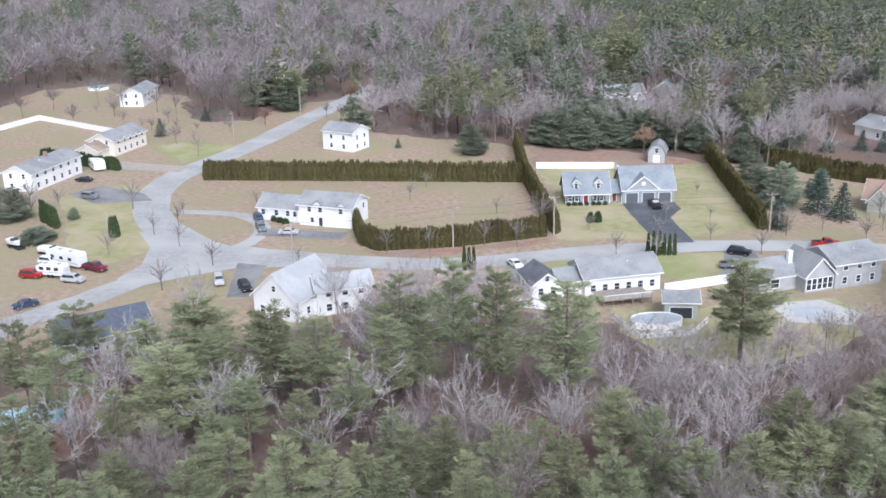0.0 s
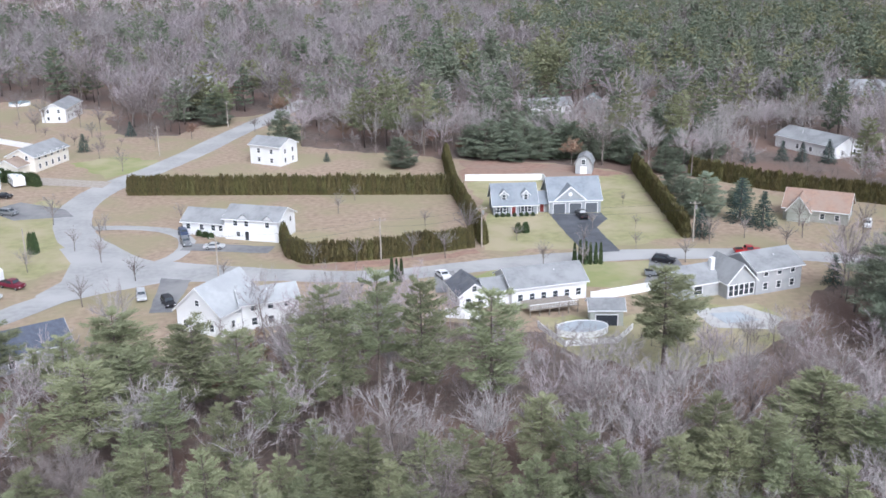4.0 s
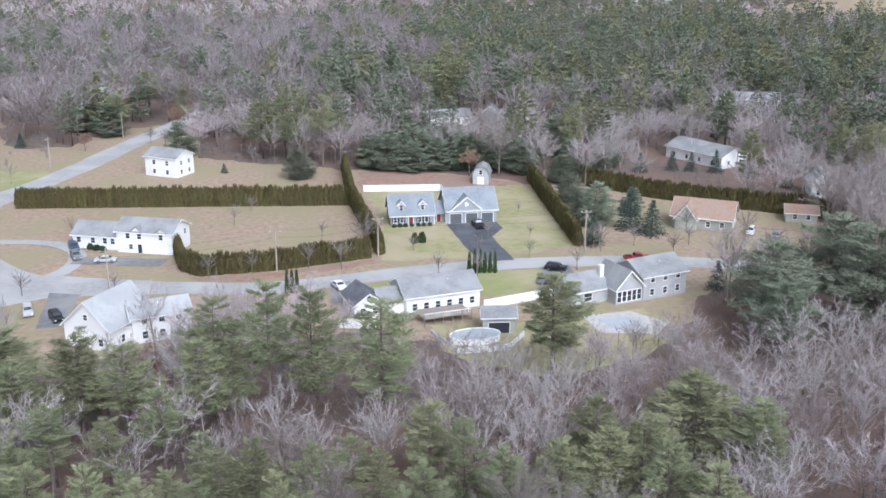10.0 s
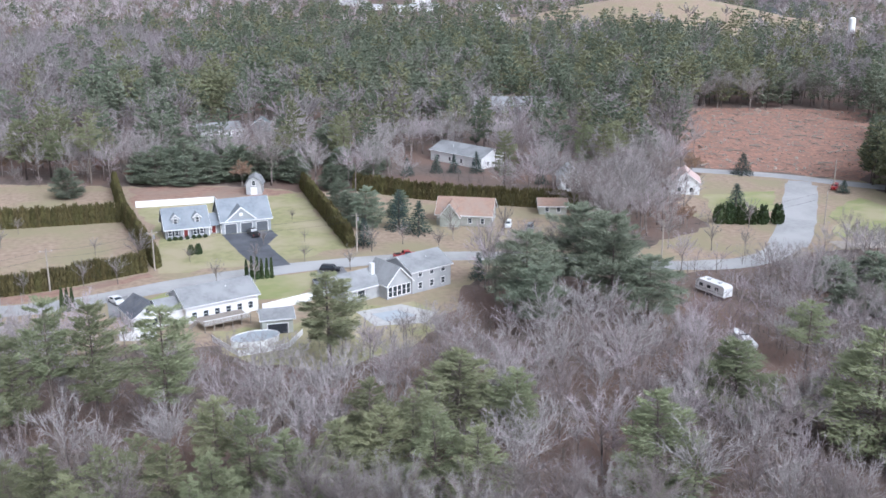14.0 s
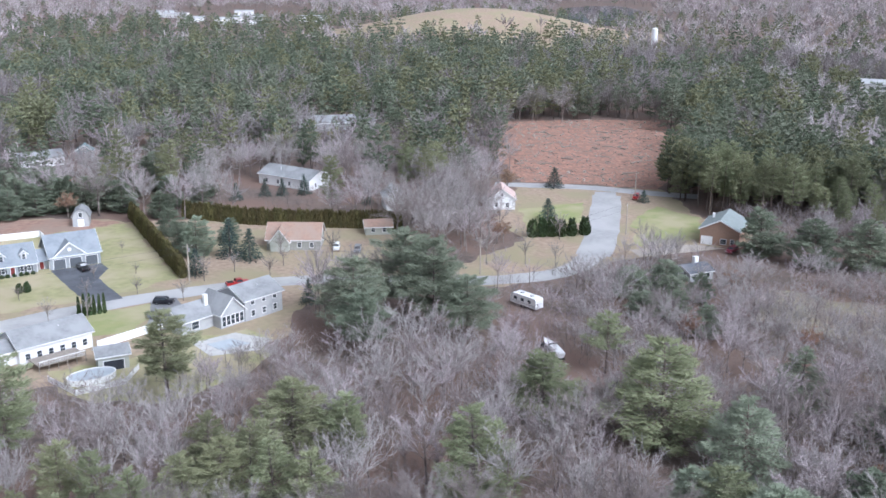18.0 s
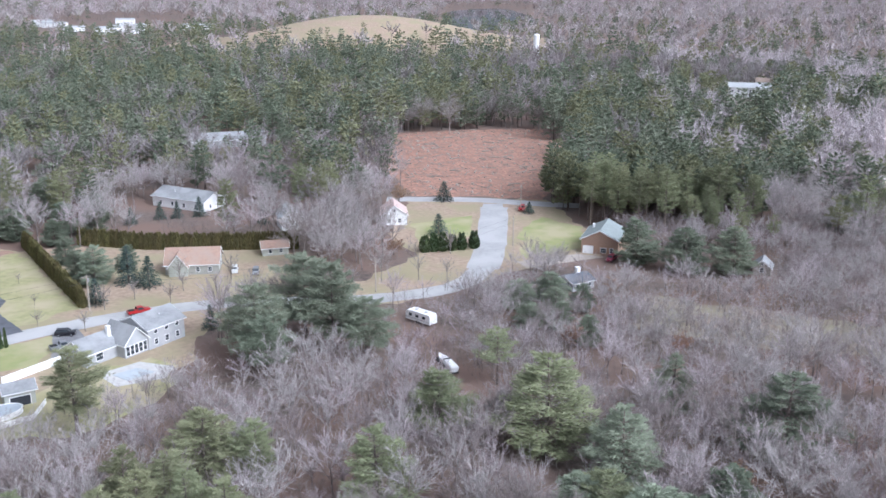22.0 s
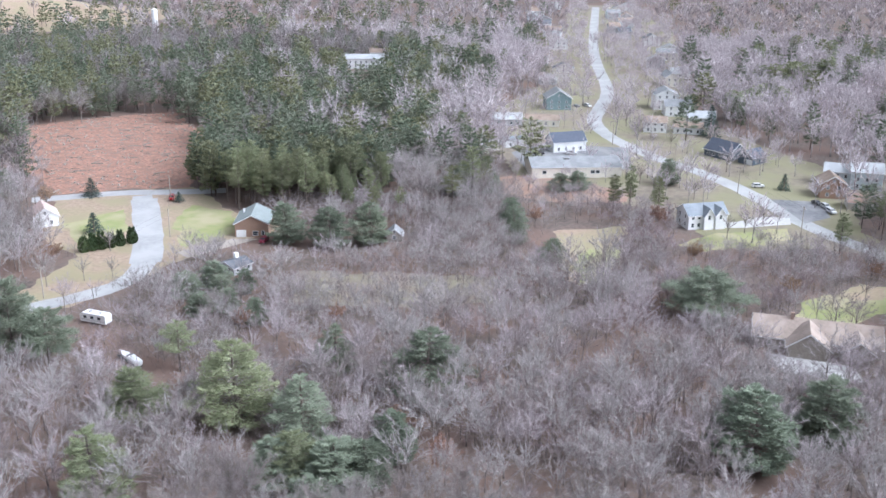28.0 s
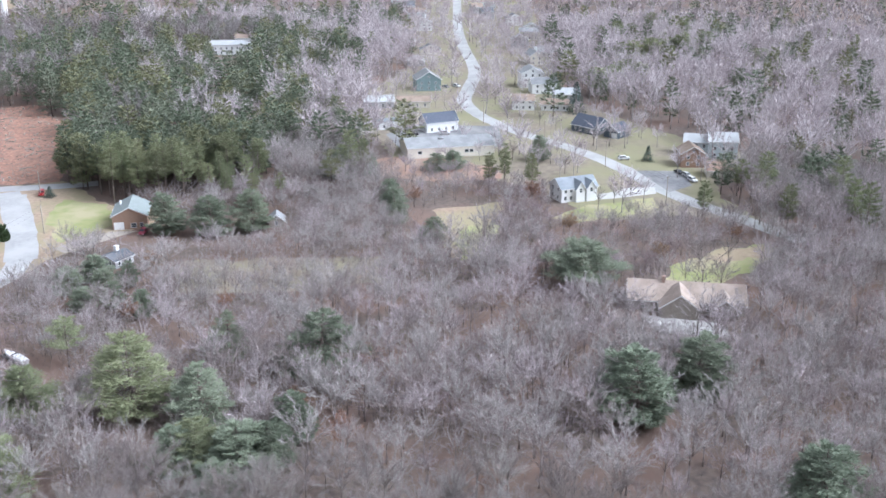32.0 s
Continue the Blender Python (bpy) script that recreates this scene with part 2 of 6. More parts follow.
def fix_normals(me):
    bm = bmesh.new()
    bm.from_mesh(me)
    bmesh.ops.recalc_face_normals(bm, faces=bm.faces)
    bm.to_mesh(me)
    bm.free()


def part(name, mb, m, parent, label="", smooth=False):
    me = mb.mesh(name, m, smooth) if isinstance(mb, MB) else mb
    if isinstance(mb, MB):
        fix_normals(me)
    ob = new(name, me)
    ob.parent = parent
    if label:
        tagged(ob, label)
    return ob


def thing(name, label, cat, x, y, rz=0, z=0, group=""):
    ob = new(name)
    ob.empty_display_size = 0.2
    ob.matrix_basis = pose(x, y, z, 0, 0, rz)
    return tagged(ob, label, cat, group)


def uneven(pts, step=3.0, amp=1.3):
    """A coarse outline with small irregular steps along its sides."""
    out, rr = [], random.Random(len(pts) * 7 + int(abs(pts[0][0])))
    for (x0, y0), (x1, y1) in zip(pts, pts[1:] + pts[:1]):
        L = math.hypot(x1 - x0, y1 - y0)
        n = max(1, int(L / step))
        for i in range(n):
            t = i / n
            k = rr.uniform(-amp, amp) + 1.5 * amp * noise.noise((x0 * 0.07 + t * L * 0.12, y0 * 0.07, 1.0)) if i else 0
            out.append((x0 + (x1 - x0) * t - (y1 - y0) / L * k, y0 + (y1 - y0) * t + (x1 - x0) / L * k))
    return out


def flat(name, pts, z, m, label="", cat="", kind="structure", thick=0.0):
    mb = MB()
    if cat in ("lawn", "ground"):
        pts = uneven(pts)
    elif cat == "driveway":
        pts = uneven(pts, 2.0, 0.12)
    if thick:
        mb.prism([tuple(p) for p in pts], "z", z - thick, z)
    else:
        mb.add([(p[0], p[1], z) for p in pts], [tuple(range(len(pts)))])
    me = mb.mesh(name, m)
    fix_normals(me)
    if not thick and me.polygons[0].normal.z < 0:
        me.flip_normals()
    return tagged(new(name, me), label, cat, kind=kind)


def smooth_line(pts, step=4.0):
    """Catmull-Rom line through a few plan points."""
    P = [Vector((*p, 0)) for p in pts]
    P = [2 * P[0] - P[1]] + P + [2 * P[-1] - P[-2]]
    out = []
    for i in range(1, len(P) - 2):
        a, b, c, d = P[i - 1:i + 3]
        n = max(2, int((c - b).length / step))
        for k in range(n):
            t = k / n
            out.append(0.5 * (2 * b + (c - a) * t + (2 * a - 5 * b + 4 * c - d) * t * t + (3 * b - a - 3 * c + d) * t ** 3))
    return out + [P[-2]]


def ribbon(name, pts, width, z, m, label, cat="road", soft=0.25):
    line = smooth_line(pts)
    mb = MB()
    vs = []
    rr = random.Random(len(pts) + int(width * 10))
    for i, p in enumerate(line):
        d = (line[min(i + 1, len(line) - 1)] - line[max(i - 1, 0)]).normalized()
        s = Vector((-d.y, d.x, 0))
        for k in (-1, 1):
            q = p + s * k * (width / 2 + rr.uniform(-soft, soft))
            vs.append((q.x, q.y, z))
    mb.add(vs, [(2 * i, 2 * i + 1, 2 * i + 3, 2 * i + 2) for i in range(len(line) - 1)])
    me = mb.mesh(name, m)
    if me.polygons[0].normal.z < 0:
        me.flip_normals()
    return tagged(new(name, me), label, cat, kind="structure")


def inside(x, y, poly):
    c, j = False, len(poly) - 1
    for i in range(len(poly)):
        (xi, yi), (xj, yj) = poly[i], poly[j]
        if (yi > y) != (yj > y) and x < (xj - xi) * (y - yi) / (yj - yi) + xi:
            c = not c
        j = i
    return c


# ---- ground ----
gm = MB()
gm.add([(-4500, -4500, 0), (4500, -4500, 0), (4500, 4500, 0), (-4500, 4500, 0)], [(0, 1, 2, 3)])
tagged(new("ground", gm.mesh("ground", M_LITTER)), "brown leaf-littered woodland floor", "ground", kind="structure")

OPEN_W = [(-170, 348), (-168, 425), (-140, 442), (-122, 420), (-100, 404), (-96, 378), (-84, 352), (-66, 352), (-62, 366), (-50, 386), (-28, 392), (-22, 328), (7, 312), (25, 304), (61, 290), (73, 277),
          (95, 268), (121, 258), (92, 190), (77, 165), (59, 161), (40, 159), (14, 171), (-13, 170), (-33, 161), (-49, 161), (-78, 154), (-120, 190)]
OPEN_E = [(89, 269), (120, 250), (134, 231), (140, 222), (128, 205), (140, 190), (165, 200), (172, 226), (207, 262), (243, 228), (227, 193), (231, 178), (217, 165), (182, 171), (162, 171), (136, 169),
          (115, 178), (96, 183), (81, 178), (66, 157), (45, 157), (29, 174), (60, 230)]
CLEARING = [(279, 374), (312, 360), (344, 340), (316, 294), (277, 256), (242, 228), (225, 249), (208, 262), (223, 299)]
OPEN_T = [(357, 157), (448, 206), (526, 217), (759, 317), (992, 409), (1032, 355), (816, 236), (493, 112), (455, 85), (425, 52), (400, 16), (392, -2),
          (362, -2), (345, 6), (322, 0), (302, -17), (296, 8), (281, 33), (289, 42), (304, 59), (318, 107), (313, 121)]
FIELD = [(267, 88), (287, 69), (257, 61), (232, 58), (226, 63)]
GLADE = [(191, 136), (219, 83), (199, 74), (183, 95), (170, 122)]
LAWN_R = [(232, 4), (252, -1), (270, -9), (279, -23), (265, -25), (239, -14), (231, -3)]
flat("lawn_west", OPEN_W, 0.03, M_DRY, "tan dormant grass of the western house lots", "lawn")
flat("lawn_east", OPEN_E, 0.026, M_DRY, "tan dormant grass of the eastern house lots", "lawn")
flat("lawn_town", OPEN_T, 0.028, M_TOWN, "winter grass between the houses of the town", "lawn")
flat("clearing", CLEARING, 0.034, M_RED, "freshly cleared reddish ground with stumps and slash", "ground")
flat("lawn_field", FIELD, 0.03, M_DRY, "small mown field beside the woods", "lawn")
flat("lawn_meadow", [(244, 57), (264, 63), (250, 72), (225, 60), (230, 57)], 0.06, M_LUSH, "yellow-green lower end of the mown field", "lawn")
flat("lawn_slope", [(256, -4), (268, -9), (277, -22), (266, -23), (258, -14)], 0.06, M_DRY, "tan upper slope of the back lawn", "lawn")
flat("driveway_farm", [(303, 47), (312, 38), (322, 33), (326, 24), (318, 22), (306, 34), (300, 43)], 0.12, M_CONC, "pale concrete drive beside the farmhouse", "driveway")
flat("lawn_farm", [(275, 48), (292, 42), (313, 22), (302, 16), (274, 38)], 0.06, M_LUSH, "green front lawn of the farmhouse", "lawn")
flat("patio_house", [(207, 2), (210, -18), (202, -22), (198, -4)], 0.12, M_CONC, "pale stone patio before the tan-roofed house", "patio")
flat("lawn_glade", GLADE, 0.03, M_GLADE, "green glade among bare trees", "lawn")
flat("lawn_yard", LAWN_R, 0.03, M_LUSH, "green back lawn beside the brown-roofed house", "lawn")
flat("lawn_blue", [(27, 273), (34, 275), (73, 275), (71, 215), (45, 211), (25, 212), (28, 235)], 0.06, M_GREEN, "yellow-green lawn round the blue-grey house", "lawn")
flat("lawn_back", [(30, 160), (35, 152), (45, 146), (54, 148), (66, 153), (75, 166), (72, 174), (56, 174), (46, 170), (30, 172)], 0.062, M_GREEN, "yellow-green back lawn behind the pools", "lawn")
flat("lawn_south", [(18, 196), (41, 201.5), (59, 201), (59, 191), (50, 184), (41, 187), (28, 191)], 0.06, M_LUSH, "green front lawn along the road", "lawn")
flat("lawn_corner", [(-100, 256), (-84, 269), (-60, 212), (-72, 202), (-82, 212)], 0.06, M_GREEN, "green and tan corner lawn", "lawn")
flat("lawn_north", [(-92, 313), (-78, 321), (-61, 310), (-76, 291)], 0.06, M_LUSH, "green roadside lawn", "lawn")
flat("lawn_spruce", [(185, 231), (208, 227), (194, 209), (169, 205)], 0.06, M_LUSH, "green lawn with spruces", "lawn")
flat("lawn_brick", [(206, 201), (225, 211), (227, 193), (211, 176), (189, 179)], 0.06, M_LUSH, "patchy green lawn beside the brick house", "lawn")

MAIN = [(-46, 209.3), (-30, 203.5), (-13.4, 199.3), (0.4, 197.5), (17, 200), (30.3, 203), (49, 205), (67.6, 204.5), (85.8, 202), (102.8, 196),
        (123, 182), (139, 174), (154, 171), (166, 175), (182, 187), (199, 206), (224, 235)]
ribbon("road_main", MAIN, 7.2, 0.09, M_ROAD, "pale worn asphalt residential road")
ribbon("road_street", [(172, 178.5), (185, 191), (200, 207), (221, 231)], 9.6, 0.086, M_ROAD, "wide pale asphalt street up to the clearing")
ribbon("road_west", [(-40, 206), (-56.5, 197.8), (-62.5, 190.3), (-68.7, 181.5), (-75.4, 173.4), (-90, 150)], 7.4, 0.094, M_ROAD, "pale worn asphalt side road")
ribbon("road_north", [(-38, 202), (-50, 209), (-59, 219), (-67.5, 231), (-73, 246.3), (-75.5, 262.7), (-72, 281.8), (-64.5, 299), (-56.2, 321.4),
                      (-48.6, 347.6), (-37.8, 380), (-25, 420)], 9.2, 0.098, M_ROAD, "curving pale asphalt road")
ribbon("road_cross", [(198, 264), (221, 245), (237, 224.4), (246, 214)], 7.0, 0.094, M_ROAD, "short pale cross street by the clearing")
TOWN = [(285, -32), (299.9, -11.5), (317.8, 14.3), (349, 43.8), (368.7, 67.4), (390.4, 102), (415.7, 129.7), (442.8, 147.9), (471.4, 157.5),
        (530, 177), (630, 226.6), (742.6, 276.8), (990, 380)]
ribbon("road_town", TOWN, 7.6, 0.09, M_ROAD, "pale asphalt main road through the town")
flat("road_junction", [(-64, 228), (-57.6, 217.7), (-47, 210.5), (-32, 206.9), (-18, 203.4), (-18, 196.5), (-41.7, 198.5), (-52.8, 193), (-62, 187), (-66, 193), (-63.2, 201), (-64.5, 213), (-70, 224)], 0.082, M_ROAD,
     "broad pale asphalt where three roads meet", "road")
flat("driveway_sealed", [(44, 238.6), (56.8, 238.6), (57.2, 233), (53, 226), (54.2, 207.6), (46.2, 207.2)], 0.12, M_BLACK, "freshly sealed black asphalt driveway", "driveway")
flat("driveway_grey", [(-43, 201), (-36.6, 199), (-37.2, 181), (-41.5, 181)], 0.12, M_DRIVE, "grey asphalt driveway", "driveway")
ribbon("driveway_loop", [(-72, 239), (-60, 239.5), (-49, 236), (-43, 229.5), (-41.5, 222), (-43, 214), (-49, 207)], 3.6, 0.13, M_ROAD, "narrow pale asphalt loop driveway", "driveway")
ribbon("driveway_garage", [(-42, 222), (-34, 220.5), (-22, 217.5)], 5.0, 0.134, M_DRIVE, "grey asphalt apron before the garage", "driveway")
flat("leaf_strip", [(27, 301), (37, 300), (61, 289), (72, 277), (62, 272), (48, 275.5), (26, 277.5)], 0.05, M_LEAF, "rust-brown leaf-covered strip along the woods", "ground")
flat("leaf_verge", [(-16, 206.5), (2, 207.5), (23, 213), (24, 210), (12, 206), (0, 203), (-14, 203.5)], 0.05, M_LEAF, "rust-brown leaf litter along the hedge", "ground")
flat("leaf_bank", [(320, 136), (334, 121), (327, 82), (314, 80), (299, 105), (298, 124)], 0.05, M_LEAF, "rust-brown bank below the long building", "ground")
flat("driveway_ranch", [(13, 197), (17.2, 199), (18, 186), (12.5, 186)], 0.12, M_DRIVE, "asphalt driveway beside the ranch house", "driveway")
flat("driveway_court", [(59, 202), (65, 202), (64, 183), (53, 184), (56, 192)], 0.12, M_DRIVE, "dark asphalt parking court", "driveway")
flat("driveway_long", [(-101, 297), (-73, 287), (-74, 280), (-97, 287)], 0.12, M_GRAVEL, "pale gravel driveway", "driveway")
flat("driveway_cedar", [(-98.4, 259), (-92, 267), (-78, 258), (-74, 251), (-88, 249)], 0.12, M_DRIVE, "grey asphalt driveway with parked cars", "driveway")
flat("driveway_brick", [(184, 178), (203.5, 172.5), (208, 165), (182, 171)], 0.12, M_GRAVEL, "pale gravel driveway to the brick house", "driveway")
flat("driveway_town", [(346, 36), (353, 19), (334, 12), (322, 18)], 0.12, M_DRIVE, "grey parking apron beside the road", "driveway")
flat("parking_lot", [(360, 152), (383, 148), (396, 112), (361, 96), (346, 119), (337, 133)], 0.12, M_DRIVE, "grey asphalt yard between low buildings", "parking lot")

# ---- houses ----
def window(parent, u, z, w, h, face, L, D, muntin=True):
    """A framed double-hung window with its pane; face f, b, l or r of a house of length L and depth D."""
    fr = MB()
    t = 0.11
    for a in ((-w / 2 - t, z - t, w / 2 + t, z), (-w / 2 - t, z + h, w / 2 + t, z + h + t), (-w / 2 - t, z, -w / 2, z + h), (w / 2, z, w / 2 + t, z + h)):
        fr.box(a[0], -0.07, a[1], a[2], 0.0, a[3])
    if muntin:
        fr.box(-w / 2, -0.05, z + h / 2 - 0.03, w / 2, 0.0, z + h / 2 + 0.03)
    ob = part("window", fr, M_TRIM, parent)
    ob.matrix_basis = {"f": pose(u, 0, 0), "b": pose(L - u, D, 0, 0, 0, 180), "l": pose(0, D - u, 0, 0, 0, -90), "r": pose(L, u, 0, 0, 0, 90)}[face]
    gl = MB().box(-w / 2, -0.02, z, w / 2, 0.0, z + h)
    part("pane", gl, M_GLASS, ob)
    return ob


def panel(parent, name, u, z, w, h, face, L, D, m, rows=4):
    mb = MB()
    for i in range(rows):
        mb.box(-w / 2, -0.06, z + h * i / rows + 0.015, w / 2, 0.0, z + h * (i + 1) / rows - 0.015)
    mb.box(-w / 2, -0.03, z, w / 2, 0, z + h)
    ob = part(name, mb, m, parent)
    fr = MB()
    for a in ((-w / 2 - 0.14, z, -w / 2, z + h + 0.14), (w / 2, z, w / 2 + 0.14, z + h + 0.14), (-w / 2, z + h, w / 2, z + h + 0.14)):
        fr.box(a[0], -0.08, a[1], a[2], 0, a[3])
    ob.matrix_basis = {"f": pose(u, 0, 0), "b": pose(L - u, D, 0, 0, 0, 180), "l": pose(0, D - u, 0, 0, 0, -90), "r": pose(L, u, 0, 0, 0, 90)}[face]
    part("casing", fr, M_TRIM, ob)
    return ob


def block(parent, ox, oy, L, D, hw, rise, wall, roof, ridge="x", over=0.45, trim=True, base=0.0):
    """One gabled body inside a house: walls with gable ends, a roof of two slabs, white rake and eave boards."""
    w = MB()
    if ridge == "x":
        w.prism([(0, base), (D, base), (D, hw), (D / 2, hw + rise), (0, hw)], "x", 0, L)
    else:
        w.prism([(0, base), (L, base), (L, hw), (L / 2, hw + rise), (0, hw)], "y", 0, D)
    S, T = (D, L) if ridge == "x" else (L, D)
    k = rise / (S / 2)
    t = 0.2
    r = MB()
    y0, z0 = -over, hw - over * k
    prof = [(y0, z0), (S / 2, hw + rise), (S + over, z0), (S + over, z0 + t), (S / 2, hw + rise + t), (y0, z0 + t)]
    r.prism([(a, b + 0.01) for a, b in prof], ridge, -over, T + over)
    obs = [part("wall", w, wall, parent), part("roof", r, roof, parent)]
    if trim:
        for s in (-over - 0.05, T + over):
            tb = MB()
            tb.prism([(a, b - 0.13 if i < 3 else b - 0.03) for i, (a, b) in enumerate(prof)], ridge, s, s + 0.05)
            obs.append(part("rake_board", tb, M_TRIM, parent))
        for s in (-over - 0.06, S + over + 0.02):
            tb = MB()
            if ridge == "x":
                tb.box(-over, s, z0 - 0.06, T + over, s + 0.04, z0 + t - 0.02)
            else:
                tb.box(s, -over, z0 - 0.06, s + 0.04, T + over, z0 + t - 0.02)
            obs.append(part("gutter", tb, M_TRIM, parent))
    for o in obs:
        o.matrix_basis = pose(ox, oy, 0)
    return obs


def chimney(parent, x, y, z, m=None, s=0.8):
    mb = MB().box(x - s / 2, y - s / 2, z - 2.5, x + s / 2, y + s / 2, z)
    mb.box(x - s / 2 - 0.08, y - s / 2 - 0.08, z, x + s / 2 + 0.08, y + s / 2 + 0.08, z + 0.15)
    return part("chimney", mb, m or M_BRICK, parent)


def vent(parent, x, y, z):
    part("vent_pipe", MB().tube((x, y, z - 0.5), (x, y, z + 0.5), 0.07, 0.07, 6), M_TRIM, parent)


def site(name, label, A, B, cat="house", group=""):
    """Empty at the front left corner A; local x runs to B, local y away behind the front."""
    rz = math.degrees(math.atan2(B[1] - A[1], B[0] - A[0]))
    return thing(name, label, cat, A[0], A[1], rz, 0, group), math.hypot(B[0] - A[0], B[1] - A[1])


def plain_house(label, A, B, D, hw, rise, wall, roof, ridge="x", storeys=1, n=4, ends="lr", door=None, gar=0, group="", name="house", ch=None):
    h, L = site(name, label, A, B, group=group)
    block(h, 0, 0, L, D, hw, rise, wall, roof, ridge)
    for s in range(storeys):
        z = 0.9 + 2.7 * s
        for i in range(n):
            u = L * (i + 0.7) / (n + 0.4)
            if gar and s == 0 and u > L - gar * 3.2:
                continue
            if door is not None and s == 0 and abs(u - door) < 1.3:
                continue
            window(h, u, z, 0.95, 1.3, "f", L, D)
        for e in ends:
            for u in (D * 0.28, D * 0.72):
                window(h, u, z, 0.85, 1.25, e, L, D)
    if door is not None:
        panel(h, "door", door, 0.15, 0.95, 2.05, "f", L, D, M_REDD, 1)
        part("step", MB().box(door - 0.9, -1.2, 0, door + 0.9, -0.02, 0.16), M_CONC, h)
    for g in range(gar):
        panel(h, "garage_door", L - 1.7 - g * 3.1, 0.05, 2.6, 2.15, "f", L, D, M_TRIM)
    if ridge == "y":
        window(h, L / 2, hw + rise * 0.25, 0.8, 1.0, "f", L, D)
    if ch:
        chimney(h, ch[0], ch[1], hw + rise + 0.9)
    return h, L


GH = "houses of the neighbourhood"
GT = "houses of the town"

# blue-grey cape with a three-bay garage
h, L = site("house", "blue-grey cape house with dormers and three-bay garage", (30.2, 239.3), (40.9, 239.3))
D = 9.0
block(h, 0, 0, L, D, 2.75, 4.1, M_BLUES, M_RBLUE)
for u in (1.1, 2.75, 7.2, 8.9):
    window(h, u, 0.8, 0.85, 1.35, "f", L, D)
    for s in (-0.68, 0.68):
        part("shutter", MB().box(u + s - 0.16, -0.06, 0.75, u + s + 0.16, -0.01, 2.2), M_SHUT, h)
panel(h, "door", 5.0, 0.2, 1.0, 2.1, "f", L, D, M_REDD, 1)
part("step", MB().box(3.6, -1.5, 0, 6.4, -0.02, 0.2), M_CONC, h)
for u in (2.7, 8.1):
    dm = MB()
    dm.prism([(u - 0.85, 3.2), (u + 0.85, 3.2), (u + 0.85, 5.0), (u, 5.85), (u - 0.85, 5.0)], "y", 0.9, 3.6)
    part("dormer_wall", dm, M_BLUES, h)
    dr = MB()
    dr.prism([(u - 1.15, 4.82), (u, 5.95), (u + 1.15, 4.82), (u + 1.15, 5.0), (u, 6.13), (u - 1.15, 5.0)], "y", 0.72, 4.0)
    part("dormer_roof", dr, M_RBLUE, h)
    dt = MB()
    dt.prism([(u - 1.17, 4.7), (u, 5.83), (u + 1.17, 4.7), (u + 1.17, 4.98), (u, 6.11), (u - 1.17, 4.98)], "y", 0.66, 0.72)
    part("dormer_trim", dt, M_TRIM, h)
    wd = window(h, u, 3.65, 0.8, 1.3, "f", L, D)
    wd.location.y = 0.9
block(h, L, 1.5, 3.3, 6.0, 2.7, 1.9, M_BLUES, M_RBLUE)
panel(h, "door", L + 1.5, 0.2, 0.95, 2.05, "f", L, D, M_REDD, 1).location.y = 1.5
for u in (0.2, 3.1):
    part("porch_post", MB().box(L + u - 0.1, 0.05, 0, L + u + 0.1, 0.25, 2.5), M_TRIM, h)
part("porch_roof", MB().prism([(-0.1, 2.5), (1.5, 3.2), (1.5, 3.35), (-0.1, 2.65)], "x", L, L + 3.2), M_RBLUE, h)
G = 12.6
block(h, L + 3.25, -0.3, G, 11.5, 3.5, 4.3, M_BLUES, M_RBLUE)
for i in range(3):
    ob = panel(h, "garage_door", L + 3.25 + 2.3 + i * 4.0, 0.05, 2.9, 2.5, "f", L, D, M_GARD)
    ob.location.y = -0.3
pd = MB()
c = L + 3.25 + 5.0
pd.prism([(c - 3.6, 3.55), (c + 3.6, 3.55), (c, 6.6)], "y", -0.35, 3.4)
part("pediment", pd, M_BLUES, h)
pr = MB()
pr.prism([(c - 4.1, 3.3), (c, 6.75), (c + 4.1, 3.3), (c + 4.1, 3.5), (c, 6.95), (c - 4.1, 3.5)], "y", -0.6, 3.8)
part("pediment_roof", pr, M_RBLUE, h)
pt = MB()
pt.prism([(c - 4.1, 3.1), (c, 6.55), (c + 4.1, 3.1), (c + 4.1, 3.48), (c, 6.93), (c - 4.1, 3.48)], "y", -0.68, -0.6)
part("pediment_trim", pt, M_TRIM, h)
part("round_window", MB().tube((c, -0.42, 4.9), (c, -0.3, 4.9), 0.5, 0.5, 16), M_TRIM, h)
part("frieze", MB().box(L + 3.25, -0.36, 3.05, L + 3.25 + G, -0.3, 3.4), M_TRIM, h)

# gambrel garden shed
h, L = site("garden_shed", "grey gambrel-roofed shed with arched white window", (58.4, 279.5), (63.2, 278.0), "shed")
w = MB()
w.prism([(0, 0), (4.6, 0), (4.6, 2.9), (3.8, 4.4), (2.3, 5.2), (0.8, 4.4), (0, 2.9)], "y", 0, 6)
part("wall", w, M_GREYS, h)
r = MB()
r.prism([(-0.3, 2.7), (0.65, 4.5), (2.3, 5.35), (3.95, 4.5), (4.9, 2.7), (5.05, 2.8), (4.05, 4.65), (2.3, 5.55), (0.55, 4.65), (-0.45, 2.8)], "y", -0.35, 6.3)
part("roof", r, M_RGREY, h)
window(h, 2.3, 2.9, 1.0, 1.3, "f", 4.6, 6)
panel(h, "door", 2.3, 0.05, 1.6, 2.1, "f", 4.6, 6, M_TRIM, 1)

